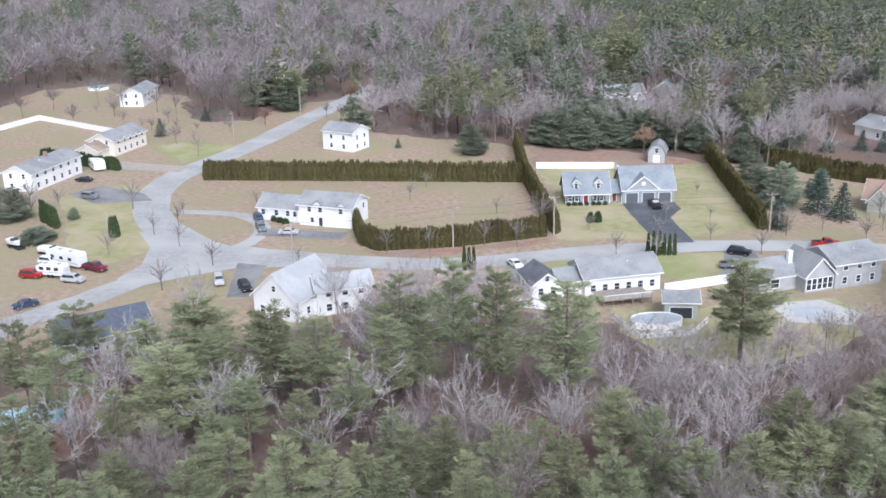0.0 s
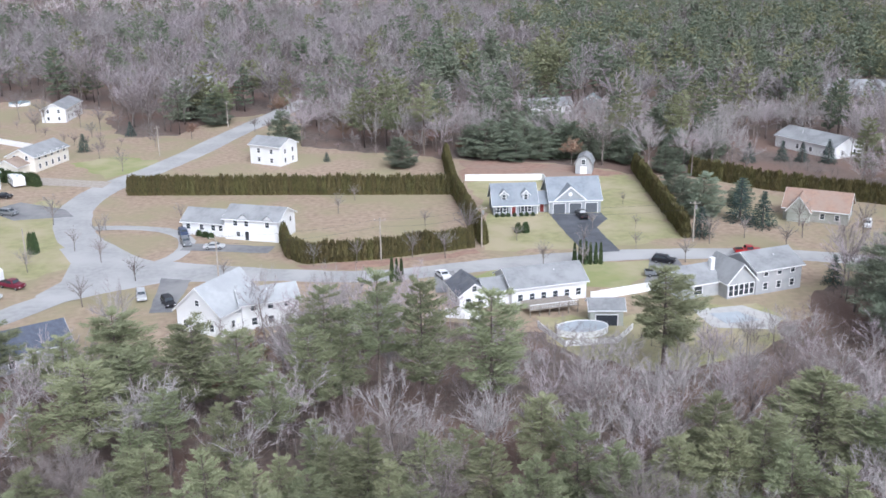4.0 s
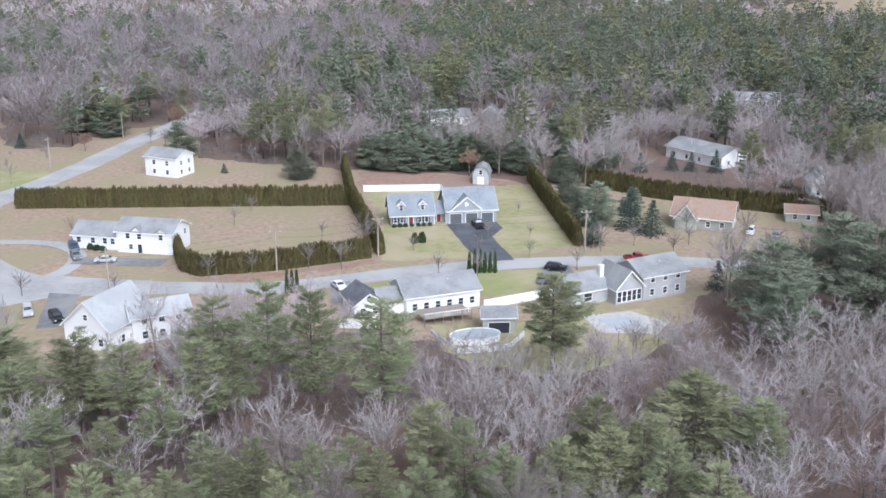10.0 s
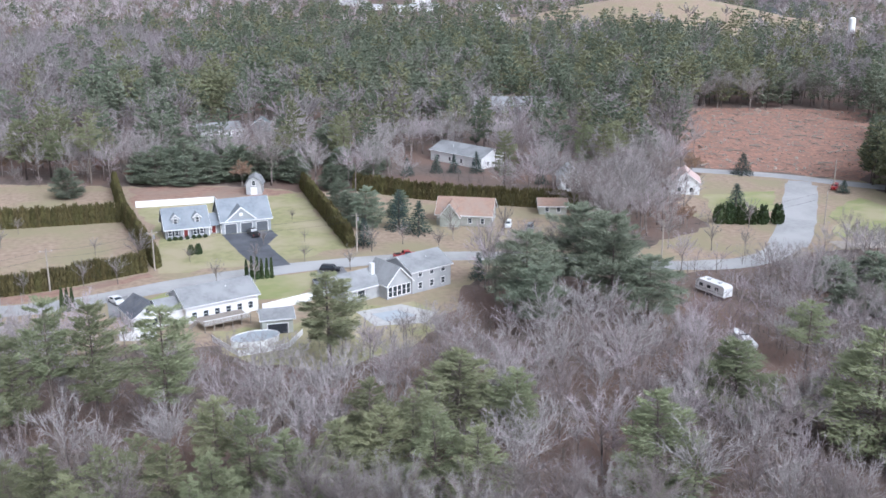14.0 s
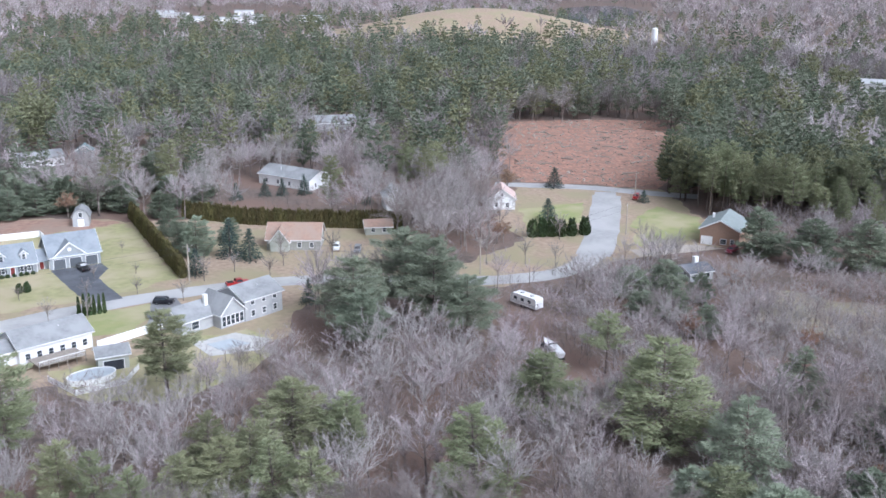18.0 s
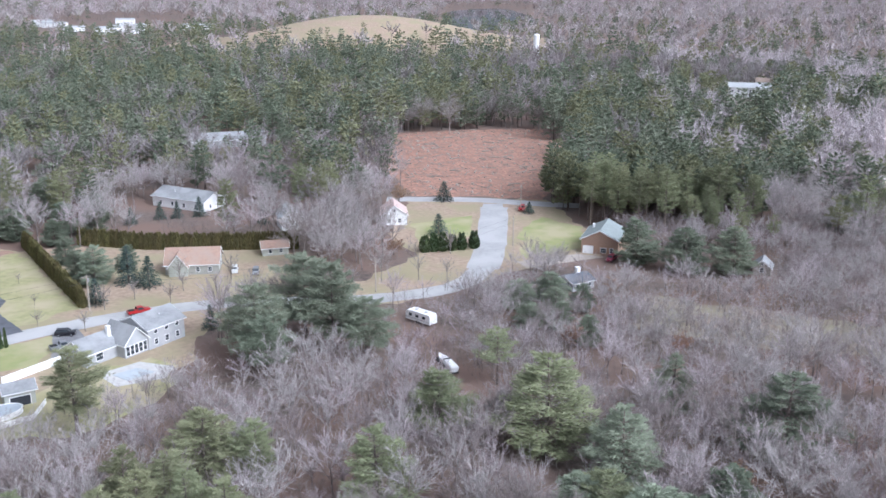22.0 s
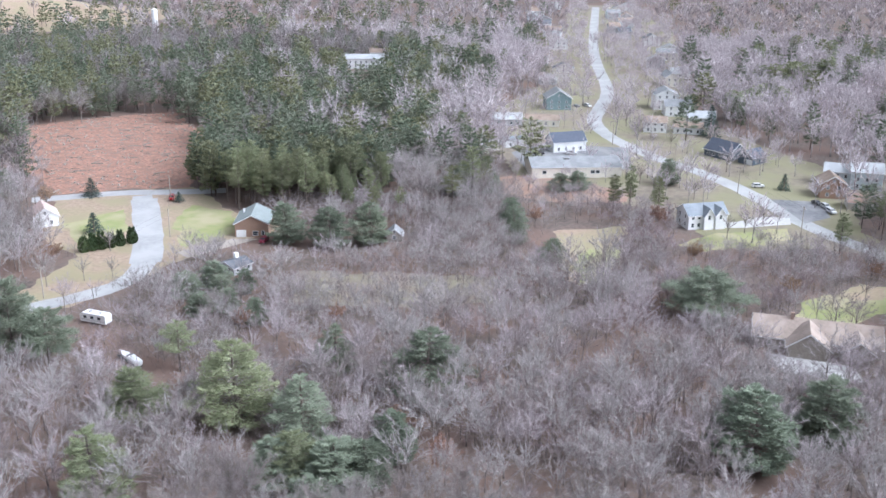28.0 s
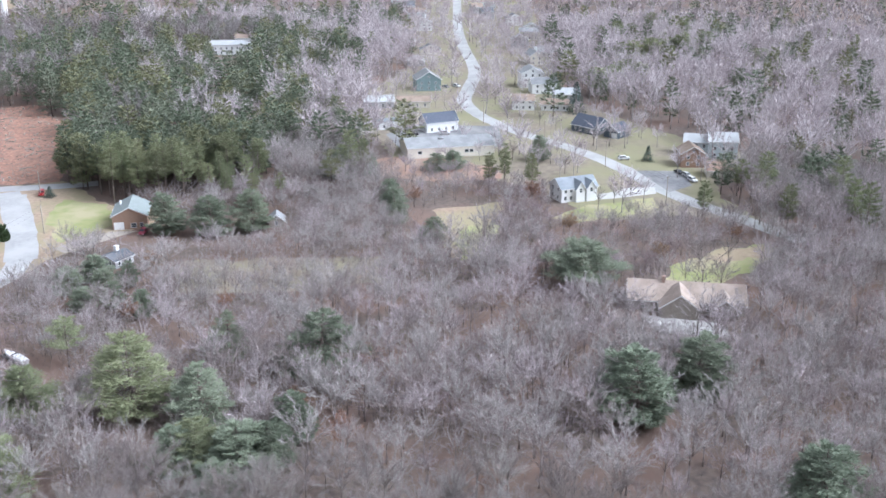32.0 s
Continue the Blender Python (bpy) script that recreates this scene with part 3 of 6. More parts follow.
# white raised ranch in two wings
h, L = site("house", "white raised ranch with grey roof and garage wing", (-33.4, 227.6), (-20.7, 222.9))
D = 9.0
block(h, 0, 0, L, D, 5.0, 2.1, M_WHITE, M_RGREY)
for u in (2.8, 5.6, 10.8):
    window(h, u, 3.4, 0.95, 1.25, "f", L, D)
for u in (4.9, 11.0):
    mbp = MB().prism([(u - 1.3, 5.0), (u + 1.3, 5.0), (u, 6.1)], "y", -0.1, 2.0)
    part("wall_dormer", mbp, M_WHITE, h)
    part("dormer_roof", MB().prism([(u - 1.7, 4.85), (u, 6.2), (u + 1.7, 4.85), (u + 1.7, 5.0), (u, 6.38), (u - 1.7, 5.0)], "y", -0.4, 2.6), M_RGREY, h)
panel(h, "door", 5.6, 0.1, 0.95, 2.05, "f", L, D, M_SHUT, 1)
window(h, 3.4, 0.9, 0.9, 1.1, "f", L, D)
for u in (8.0, 10.9):
    panel(h, "garage_door", u, 0.05, 2.5, 2.1, "f", L, D, M_TRIM)
for u in (2.5, 6.5):
    window(h, u, 3.4, 0.9, 1.2, "r", L, D)
block(h, -11.5, 1.0, 11.5, 8.0, 3.3, 2.2, M_WHITE, M_RGREY)
for u in (-10, -6.5, -3.5, -1.6):
    ob = window(h, u, 1.5, 0.95, 1.25, "f", L, D)
    ob.location.y = 1.0

plain_house("white two-storey house with grey gable roof", (-36, 306), (-26.5, 300), 8.5, 5.9, 1.9, M_WHITE, M_RGREY, storeys=2, n=2, group=GH)
plain_house("white gabled house at the edge of the woods", (-112.3, 384), (-111.4, 403), 9, 5.0, 2.0, M_WHITE, M_RGREY, storeys=2, n=4, group=GH)
hh, LL = plain_house("cream split-level house with grey roof", (-98.6, 302), (-93.3, 317.9), 9.5, 4.6, 2.2, M_CREAM, M_RGREY, storeys=2, n=5, group=GH)
block(hh, -5.5, 2, 5.5, 7.5, 2.8, 1.9, M_CREAM, M_RBROWN)
hh, LL = plain_house("white raised ranch with dark grey roof", (-108.5, 262), (-102.4, 283), 9, 5.0, 2.1, M_WHITE, M_RGREY, storeys=2, n=6, group=GH, ch=(12, 4))
vent(hh, 8, 3, 6.6)
plain_house("house with slate-blue roof among the pines", (-63.3, 153), (-50, 161), 9, 3.2, 2.6, M_GREYS, M_RSLATE, n=4, group=GH)
hh, LL = plain_house("white two-storey house wing with pale grey roof", (-22.8, 170.6), (-13.0, 173.4), 7.5, 4.9, 1.7, M_WHITE, M_RPALE, storeys=2, n=3, group=GH)
vent(hh, 5, 2.5, 6.2)
block(hh, -3.4, 1.0, 3.4, 5, 3.4, 1.2, M_WHITE, M_RPALE)
plain_house("white steep-gabled house front with pale roof", (-34.6, 172.5), (-26.2, 167.5), 12, 4.2, 4.4, M_WHITE, M_RPALE, ridge="y", storeys=1, n=3, group=GH)
# ranch with deck and above-ground pool
hh, LL = plain_house("white ranch house with grey roof and rear deck", (26.3, 177.2), (41.0, 180.4), 9.5, 3.6, 2.3, M_WHITE, M_RGREY, n=6, group=GH)
vent(hh, 9.5, 3, 5.0)
block(hh, -4.5, 1.5, 4.5, 6.5, 3.0, 1.5, M_WHITE, M_RGREY)
plain_house("white hip-roofed garage with charcoal shingles", (16.4, 176.2), (22.0, 177.4), 8, 3.0, 2.0, M_WHITE, M_RDARK, ridge="y", n=2, group=GH)
dk = thing("deck", "weathered grey timber deck with railings and stairs", "deck", 28.8, 171.2, 12)
part("platform", MB().box(0, 0, 1.35, 9.5, 5.2, 1.5), M_WOOD, dk)
for i in range(6):
    part("post", MB().box(i * 1.87, 0, 0, i * 1.87 + 0.12, 0.12, 2.4), M_WOOD, dk)
part("rail", MB().box(0, 0, 2.35, 9.5, 0.1, 2.45), M_TRIM, dk)
for i in range(30):
    part("baluster", MB().box(0.15 + i * 0.32, 0.03, 1.5, 0.2 + i * 0.32, 0.08, 2.35), M_TRIM, dk)
for i in range(6):
    part("stair_tread", MB().box(-0.3 - 0.28 * i, 3, 1.2 - 0.2 * i, -0.02 - 0.28 * i, 4.4, 1.3 - 0.2 * i), M_WOOD, dk)
pl = thing("above_ground_pool", "oval above-ground pool with white rail and pale cover", "pool", 36.8, 163.4, 5)
pw, pt_, pr_ = MB(), MB(), MB()
ring = [(4.6 * math.cos(a), 2.8 * math.sin(a)) for a in [2 * math.pi * i / 36 for i in range(36)]]
pw.prism(ring, "z", 0, 1.15)
part("pool_wall", pw, M_TRIM, pl)
pt_.prism([(x * 0.96, y * 0.94) for x, y in ring], "z", 1.15, 1.165)
part("water_cover", pt_, M_COVER, pl)
for i in range(36):
    (x0, y0), (x1, y1) = ring[i], ring[(i + 1) % 36]
    pr_.tube((x0, y0, 1.2), (x1, y1, 1.2), 0.09, 0.09, 5)
part("top_rail", pr_, M_TRIM, pl)
h, L = site("pool_house", "small open-fronted pool cabana with grey roof", (38.8, 166.2), (44.6, 165.6), "shed")
block(h, 0, 0, L, 4.5, 3.2, 1.2, M_SAGE, M_RGREY)
# dark panel on the closed wall paints the shade within the open front
panel(h, "opening", 2.9, 0.1, 3.8, 2.0, "f", L, 4.5, M_SHUT, 1)
pl = thing("above_ground_pool", "round above-ground pool with blue water behind a white house", "pool", -143, 427, 0)
ring = [(4.2 * math.cos(a), 4.2 * math.sin(a)) for a in [2 * math.pi * i / 28 for i in range(28)]]
part("pool_wall", MB().prism(ring, "z", 0, 1.2), M_TRIM, pl)
part("water", MB().prism([(x * 0.95, y * 0.95) for x, y in ring], "z", 1.2, 1.215), M_WATER, pl)
# grey house with sunroom
hh, LL = plain_house("grey two-storey house with sunroom and white chimney", (73.3, 178.2), (83.4, 181.4), 10, 4.9, 2.2, M_GREYS, M_RGREY, storeys=2, n=3, group=GH)
vent(hh, 6, 3, 6.2)
block(hh, -6.3, 0.3, 6.3, 8, 3.4, 3.2, M_GREYS, M_RGREY, ridge="y")
for i in range(5):
    window(hh, -5.5 + i * 1.18, 0.5, 0.95, 2.1, "f", LL, 10).location.y = 0.3
block(hh, -14.5, 3.0, 8.2, 8, 3.0, 2.3, M_GREYS, M_RGREY)
window(hh, -11, 0.8, 1.8, 1.6, "f", LL, 10).location.y = 3.0
chimney(hh, -6.4, 5.5, 6.7, M_TRIM, 0.8)
flat("pool_patio", [(59, 172), (69, 173), (74, 166), (70, 161), (60, 163)], 0.1, M_CONC, "pale concrete patio round a covered pool", "patio")
flat("pool_cover", [(61.5, 169.5), (67, 170), (69.5, 165.5), (63, 164.5)], 0.16, M_COVER, "pale blue winter pool cover", "pool cover", kind="", thick=0.05)

# eastern lots
hh, LL = plain_house("sage ranch house with terracotta-coloured roof", (98.5, 228.2), (110.9, 220.6), 10, 3.1, 3.4, M_SAGEG, M_RTAN, n=4, group=GH)
block(hh, 1.2, -1.6, 5.0, 6, 3.05, 3.2, M_SAGE, M_RTAN, ridge="y")
plain_house("small sage shed with terracotta-coloured roof", (128.6, 227.9), (135.6, 225), 5, 2.5, 1.5, M_SAGE, M_RTAN, n=2, group=GH, name="shed")
hh, LL = plain_house("long white house with grey roof behind the hedge", (127.8, 308), (137.5, 287), 12, 3.6, 2.4, M_WHITE, M_RGREY, storeys=1, n=4, group=GH)
vent(hh, 8, 3, 5.6)
plain_house("small white gabled cottage half hidden by trees", (147, 249.6), (153.5, 247.5), 8, 4.2, 3.2, M_WHITE, M_RPALE, ridge="y", n=2, group=GH)
hh, LL = plain_house("white gabled house with faded pink roof", (176.2, 235.2), (183.2, 230.8), 10, 3.6, 3.0, M_WHITE, M_RPINK, ridge="y", storeys=1, n=2, group=GH)
h, L = site("house", "red-brick gabled house with grey-green roof and garage", (205.5, 172.8), (211.5, 163.8), group=GH)
D = 14
block(h, 0, 0, L, D, 4.6, 2.7, M_BRICKW, M_RGREEN, ridge="y")
panel(h, "garage_door", 2.0, 0.05, 2.9, 2.3, "f", L, D, M_TRIM)
window(h, 6.6, 0.6, 1.6, 1.4, "f", L, D)
window(h, 9.0, 0.7, 0.9, 1.4, "f", L, D)
for u in (3, 7, 11):
    window(h, u, 2.6, 0.9, 1.3, "l", L, D)
part("stair_rail", MB().prism([(L + 0.2, 0.1), (L + 3.4, 2.6), (L + 3.4, 2.9), (L + 0.2, 0.4)], "y", -0.3, -0.2), M_TRIM, h)
chimney(h, 2, 9, 6.9, M_TRIM, 0.6)
hh, LL = plain_house("low house with grey roof and white chimney among trees", (178, 148.4), (185, 147.6), 7, 2.3, 1.2, M_GREYS, M_RDARK, n=3, group=GH)
chimney(hh, 4.5, 4, 5.0, M_TRIM, 1.1)
plain_house("small dark shed with grey gable roof", (228, 128.5), (230.5, 124.3), 5, 2.4, 2.0, M_WOOD, M_RGREY, ridge="y", n=1, ends="", name="shed", group="sheds")

for lab, A, B, D_, hw_, rs, wl, rf in (("white house with grey roof deep in the woods", (-80.3, 439), (-66.4, 444), 10, 5.2, 2.6, M_WHITE, M_RGREY),
                                       ("long grey-roofed house half hidden in the woods", (182, 396), (214, 385), 12, 3.6, 2.6, M_GREYS, M_RGREY),
                                       ("low white house behind the pines", (60, 372), (76, 374), 10, 3.2, 2.2, M_WHITE, M_RGREY)):
    plain_house(lab, A, B, D_, hw_, rs, wl, rf, n=5, group=GH)
plain_house("dark green garden shed in the woods", (82, 384), (88, 382), 5, 3.0, 2.2, M_TEAL, M_TEAL, ridge="y", n=1, ends="", name="shed", group="sheds")

# town
h, L = site("warehouse", "long low pale block building with grey roof", (325.2, 124.6), (346.4, 95.2), "warehouse")
block(h, 0, 0, L, 18, 4.2, 2.4, M_CREAM, M_RGREY, over=0.3)
for u in (5, 24.5, 26.5):
    window(h, u, 1.8, 1.6, 1.2, "f", L, 18, False)
part("hvac_unit", MB().box(14, 6, 5.5, 16, 7.4, 6.7), M_RIM, h)
plain_house("white gabled hall with slate-blue roof", (369.5, 136), (381, 125.8), 9, 4.6, 3.4, M_WHITE, M_RSLATE, n=4, group=GT)
plain_house("low white flat-roofed shed", (366, 158), (374, 150), 8, 3.4, 0.6, M_WHITE, M_RBLUE, n=3, ends="", group=GT, name="shed")
plain_house("low cream storage building", (354, 165), (361, 158), 7, 3.4, 0.5, M_CREAM, M_RPALE, n=2, ends="", group=GT, name="shed")
plain_house("grey-green gabled house beside the road", (456, 181), (463.3, 170), 13, 6.2, 4.0, M_TEAL, M_RGREY, ridge="y", n=3, storeys=2, group=GT)
plain_house("cottage with pale metal roof", (404, 185), (412, 173), 9, 3.6, 2.2, M_GREYS, M_RPALE, n=4, group=GT)
plain_house("long low cottage with brown roof", (413, 172), (420, 157), 8, 3.2, 2.0, M_CREAM, M_RBROWN, n=4, group=GT)
plain_house("white house with rust-brown roof", (432, 118), (436, 108), 9, 4.8, 2.4, M_WHITE, M_RBROWN, n=3, storeys=2, group=GT)
plain_house("white ranch with brown roof", (437, 105), (441, 92), 8, 3.2, 2.0, M_WHITE, M_RBROWN, n=4, group=GT)
plain_house("tall white house with grey mansard roof", (488, 133), (494, 122), 12, 8.0, 3.0, M_WHITE, M_RGREY, ridge="y", n=3, storeys=3, group=GT)
plain_house("white rear house with grey roof", (474, 122), (481, 110), 10, 5.4, 2.6, M_WHITE, M_RGREY, n=3, storeys=2, group=GT)
plain_house("grey house with pale roof", (455, 104), (460, 92), 9, 5.0, 2.4, M_GREYS, M_RPALE, n=3, storeys=2, group=GT)
hh, LL = plain_house("dark blue cape house with white trim", (402.5, 79), (396.4, 66), 10, 3.2, 4.0, M_NAVY, M_RSLATE, n=4, group=GT)
plain_house("dark blue garage wing with white trim", (396.8, 62.5), (394.2, 55.6), 9, 3.4, 2.6, M_NAVY, M_RSLATE, ridge="y", n=1, ends="r", group=GT, gar=1)
hh, LL = plain_house("white farmhouse with blue-grey roof and two front gables", (293, 50), (303, 40), 9, 5.0, 2.8, M_WHITE, M_RBLUE, n=6, storeys=2, group=GT)
for u in (6.8, 11.0):
    block(hh, u - 1.7, -1.4, 3.4, 6, 5.0, 2.4, M_WHITE, M_RBLUE, ridge="y")
    window(hh, u, 3.6, 0.9, 1.4, "f", LL, 9).location.y = -1.4
plain_house("red-brick house with brown roof", (358.2, 21), (361.8, 12.4), 10, 5.6, 2.8, M_BRICKW, M_RBROWN, ridge="y", n=2, storeys=2, group=GT)
plain_house("pale blue barn-like house with metal roof", (377.5, 13.5), (380.6, 2.5), 12, 7.0, 2.6, M_PALE, M_RPALE, n=3, storeys=2, group=GT)
plain_house("pale blue rear wing with metal roof", (379, 24), (380.5, 14), 10, 5.6, 2.4, M_PALE, M_RPALE, n=3, storeys=2, group=GT)
plain_house("tan-roofed cream garage beside the road", (348, 9), (351, 0), 8, 2.8, 2.4, M_CREAM, M_RTAN, n=2, group=GT, name="garage")
hh, LL = plain_house("wide house with tan roofs among bare trees", (209.5, 6), (217, -23), 13, 3.0, 3.2, M_WOOD, M_RTANB, n=5, group=GT)
block(hh, 8, -4.5, 10, 9, 3.0, 3.6, M_WOOD, M_RTANB, ridge="y")
block(hh, 21, -3.5, 7, 9, 2.8, 2.6, M_WOOD, M_RTANB, ridge="y")
chimney(hh, 9, 6, 7.6)
hh, LL = plain_house("long white two-storey apartment building", (508, 354), (526, 327), 13, 6.5, 2.0, M_WHITE, M_RPALE, n=9, storeys=2, group=GT)
plain_house("white rear block of the apartments", (535, 350), (547, 332), 12, 7.5, 2.0, M_WHITE, M_RBROWN, n=5, storeys=2, group=GT)
rt = random.Random(5)
WALLS, ROOFS = [M_WHITE, M_CREAM, M_GREYS, M_PALE, M_WHITE], [M_RGREY, M_RPALE, M_RBROWN, M_RDARK]
for i in range(26):
    s = i // 2
    x, y = 545 + s * 34 + rt.uniform(-6, 6), 186 + s * 16.5
    off = (1 if i % 2 else -1) * rt.uniform(24, 52)
    x, y = x - off * 0.4, y + off * 0.9
    a = rt.choice((0.45, 0.45, 2.0)) + rt.uniform(-0.2, 0.2) - math.pi / 2
    w = rt.uniform(10, 15)
    st = rt.choice((1, 2, 2))
    plain_house("distant town house with gable roof", (x, y), (x + w * math.cos(a), y + w * math.sin(a)), rt.uniform(8, 10), 2.9 * st, rt.uniform(2, 3.2),
                rt.choice(WALLS), rt.choice(ROOFS), rt.choice("xy"), n=3, storeys=st, group=GT)

# ---- trees ----
def sliver(mb, p, d, w, rr):
    """A thin triangle from p along d."""
    d = Vector(d)
    s = d.cross(Vector((rr.uniform(-1, 1), rr.uniform(-1, 1), rr.uniform(-1, 1)))).normalized() * w
    p = Vector(p)
    mb.add([tuple(p - s), tuple(p + s), tuple(p + d)], [(0, 1, 2)])


def tuft(mb, p, r, n, rr, droop=0.2, fat=0.2):
    """A clump of needles or sprays: n broad slivers fanning out of p."""
    for _ in range(n):
        d = Vector((rr.gauss(0, 1), rr.gauss(0, 1), rr.gauss(0, 0.4) + droop)).normalized() * r * rr.uniform(0.6, 1.15)
        sliver(mb, Vector(p) - d * 0.3, d * 1.3, r * fat * rr.uniform(0.6, 1.2), rr)


def plume(mb, p0, p1, n, ln, hw, rr, start=0.2, lift=0.3):
    """A flat spray of needle bundles along a limb, fanning forward and tilted up."""
    ax = p1 - p0
    l = ax.length
    u = ax / l
    side = Vector((-u.y, u.x, 0)).normalized()
    up = Vector((0, 0, 1))
    for _ in range(n):
        f = start + (1 - start) * rr.random() ** 0.7
        b = p0 + ax * f + side * (rr.gauss(0, 0.17) * l * (1.15 - 0.5 * f)) + up * (rr.gauss(0, 0.05) * l)
        g = rr.gauss(0, 0.75)
        d = (u * math.cos(g) + side * math.sin(g) + up * rr.uniform(-0.15, 2.2 * lift)).normalized()
        s = d.cross(up * 0.7 + Vector((rr.gauss(0, 0.9), rr.gauss(0, 0.9), 0))).normalized() * hw * rr.uniform(0.6, 1.3)
        d = d * ln * rr.uniform(0.55, 1.2)
        mb.add([tuple(b - s), tuple(b + s), tuple(b + d)], [(0, 1, 2)])


def pine_parts(seed, h, low=0.3, spread=0.19, step=0.042, sprays=40, ln=0.75, hw=0.07, top=0.55, ragged=0.35, limbs=True, m=5):
    """Trunk and crown of a pine: whorls of limbs, each carrying a flat plume; gaps between the whorls."""
    rr = random.Random(seed)
    tr, cr = MB(), MB()
    bend = Vector((rr.uniform(-0.5, 0.5), rr.uniform(-0.5, 0.5), 0))
    rad = 0.011 * h + 0.06
    at = lambda k: Vector((0, 0, h * k)) + bend * k * k
    ns = 6 if limbs else 2
    for i in range(ns):
        tr.tube(at(i / ns), at((i + 1) / ns), rad * (1 - 0.95 * i / ns), rad * (1 - 0.95 * (i + 1) / ns), 6 if limbs else 3)
    if limbs and low > 0.2:
        for _ in range(9):
            z, a = rr.uniform(0.12, low), rr.uniform(0, 6.28)
            tr.tube(at(z), at(z) + Vector((math.cos(a), math.sin(a), rr.uniform(-0.2, 0.2))) * rr.uniform(0.8, 2.4), 0.05, 0.015, 3)
    z = low
    tilt, lean = rr.uniform(0, 6.28), rr.uniform(0.05, 0.22)
    while z < 0.975:
        k = (z - low) / (1 - low)
        ln_k = h * spread * (0.5 + 0.5 * min(1, k / 0.22)) * (1 - k) ** top + 0.3
        a0 = rr.uniform(0, 6.28)
        mk = m if k < 0.8 else max(3, m - 2)
        for j in range(mk):
            if rr.random() < 0.16 and k < 0.75:
                continue
            a = a0 + 6.28 * j / mk + rr.uniform(-0.4, 0.4)
            l = ln_k * rr.uniform(1 - ragged, 1 + ragged * 0.6) * (1 + lean * math.cos(a - tilt))
            p0 = at(z)
            p1 = p0 + Vector((math.cos(a), math.sin(a), rr.uniform(-0.08, 0.2) + 0.5 * k * k)) * l
            if limbs:
                tr.tube(p0, p1, rad * 0.25 * (1 - z) + 0.025, 0.012, 3)
            plume(cr, p0, p1, max(4, int(sprays * (0.45 + 0.55 * l / (h * spread)))), ln * (0.7 + 0.3 * (1 - k)), hw, rr)
        z += step * rr.uniform(0.75, 1.3)
    for _ in range(max(3, sprays // 3)):
        d = Vector((rr.gauss(0, 0.5), rr.gauss(0, 0.5), 1)).normalized() * ln * 1.2
        sliver(cr, at(0.96) + Vector((rr.gauss(0, .15), rr.gauss(0, .15), 0)), d, hw, rr)
    return tr, cr


def pine_meshes(seed, h, needle=None, **kw):
    tr, cr = pine_parts(seed, h, **kw)
    r = sorted(math.hypot(x, y) for x, y, z in cr.v)
    return tr.mesh("trunk", M_BARKP), cr.mesh("crown", needle or M_NEEDLE), 2 * r[int(len(r) * 0.86)]


def spruce_meshes(seed, h, wide=0.24):
    rr = random.Random(seed)
    tr, cr = MB(), MB()
    tr.tube((0, 0, 0), (0, 0, h), 0.02 * h, 0.02, 7)
    z = 0.05
    while z < 0.99:
        ln = h * wide * (1 - z) + 0.15
        n = max(5, int(11 * (1 - z)) + 3)
        for j in range(n):
            a = 6.28 * (j + rr.random()) / n
            l = ln * rr.uniform(0.8, 1.12)
            for f in (0.45, 0.75, 1.0):
                tuft(cr, (math.cos(a) * l * f, math.sin(a) * l * f, h * z - 0.12 * l * f), 0.16 + 0.03 * h, 4, rr, -0.1)
        z += 0.052
    return tr.mesh("trunk", M_BARKP), cr.mesh("crown", M_SPRUCE), 2 * h * wide


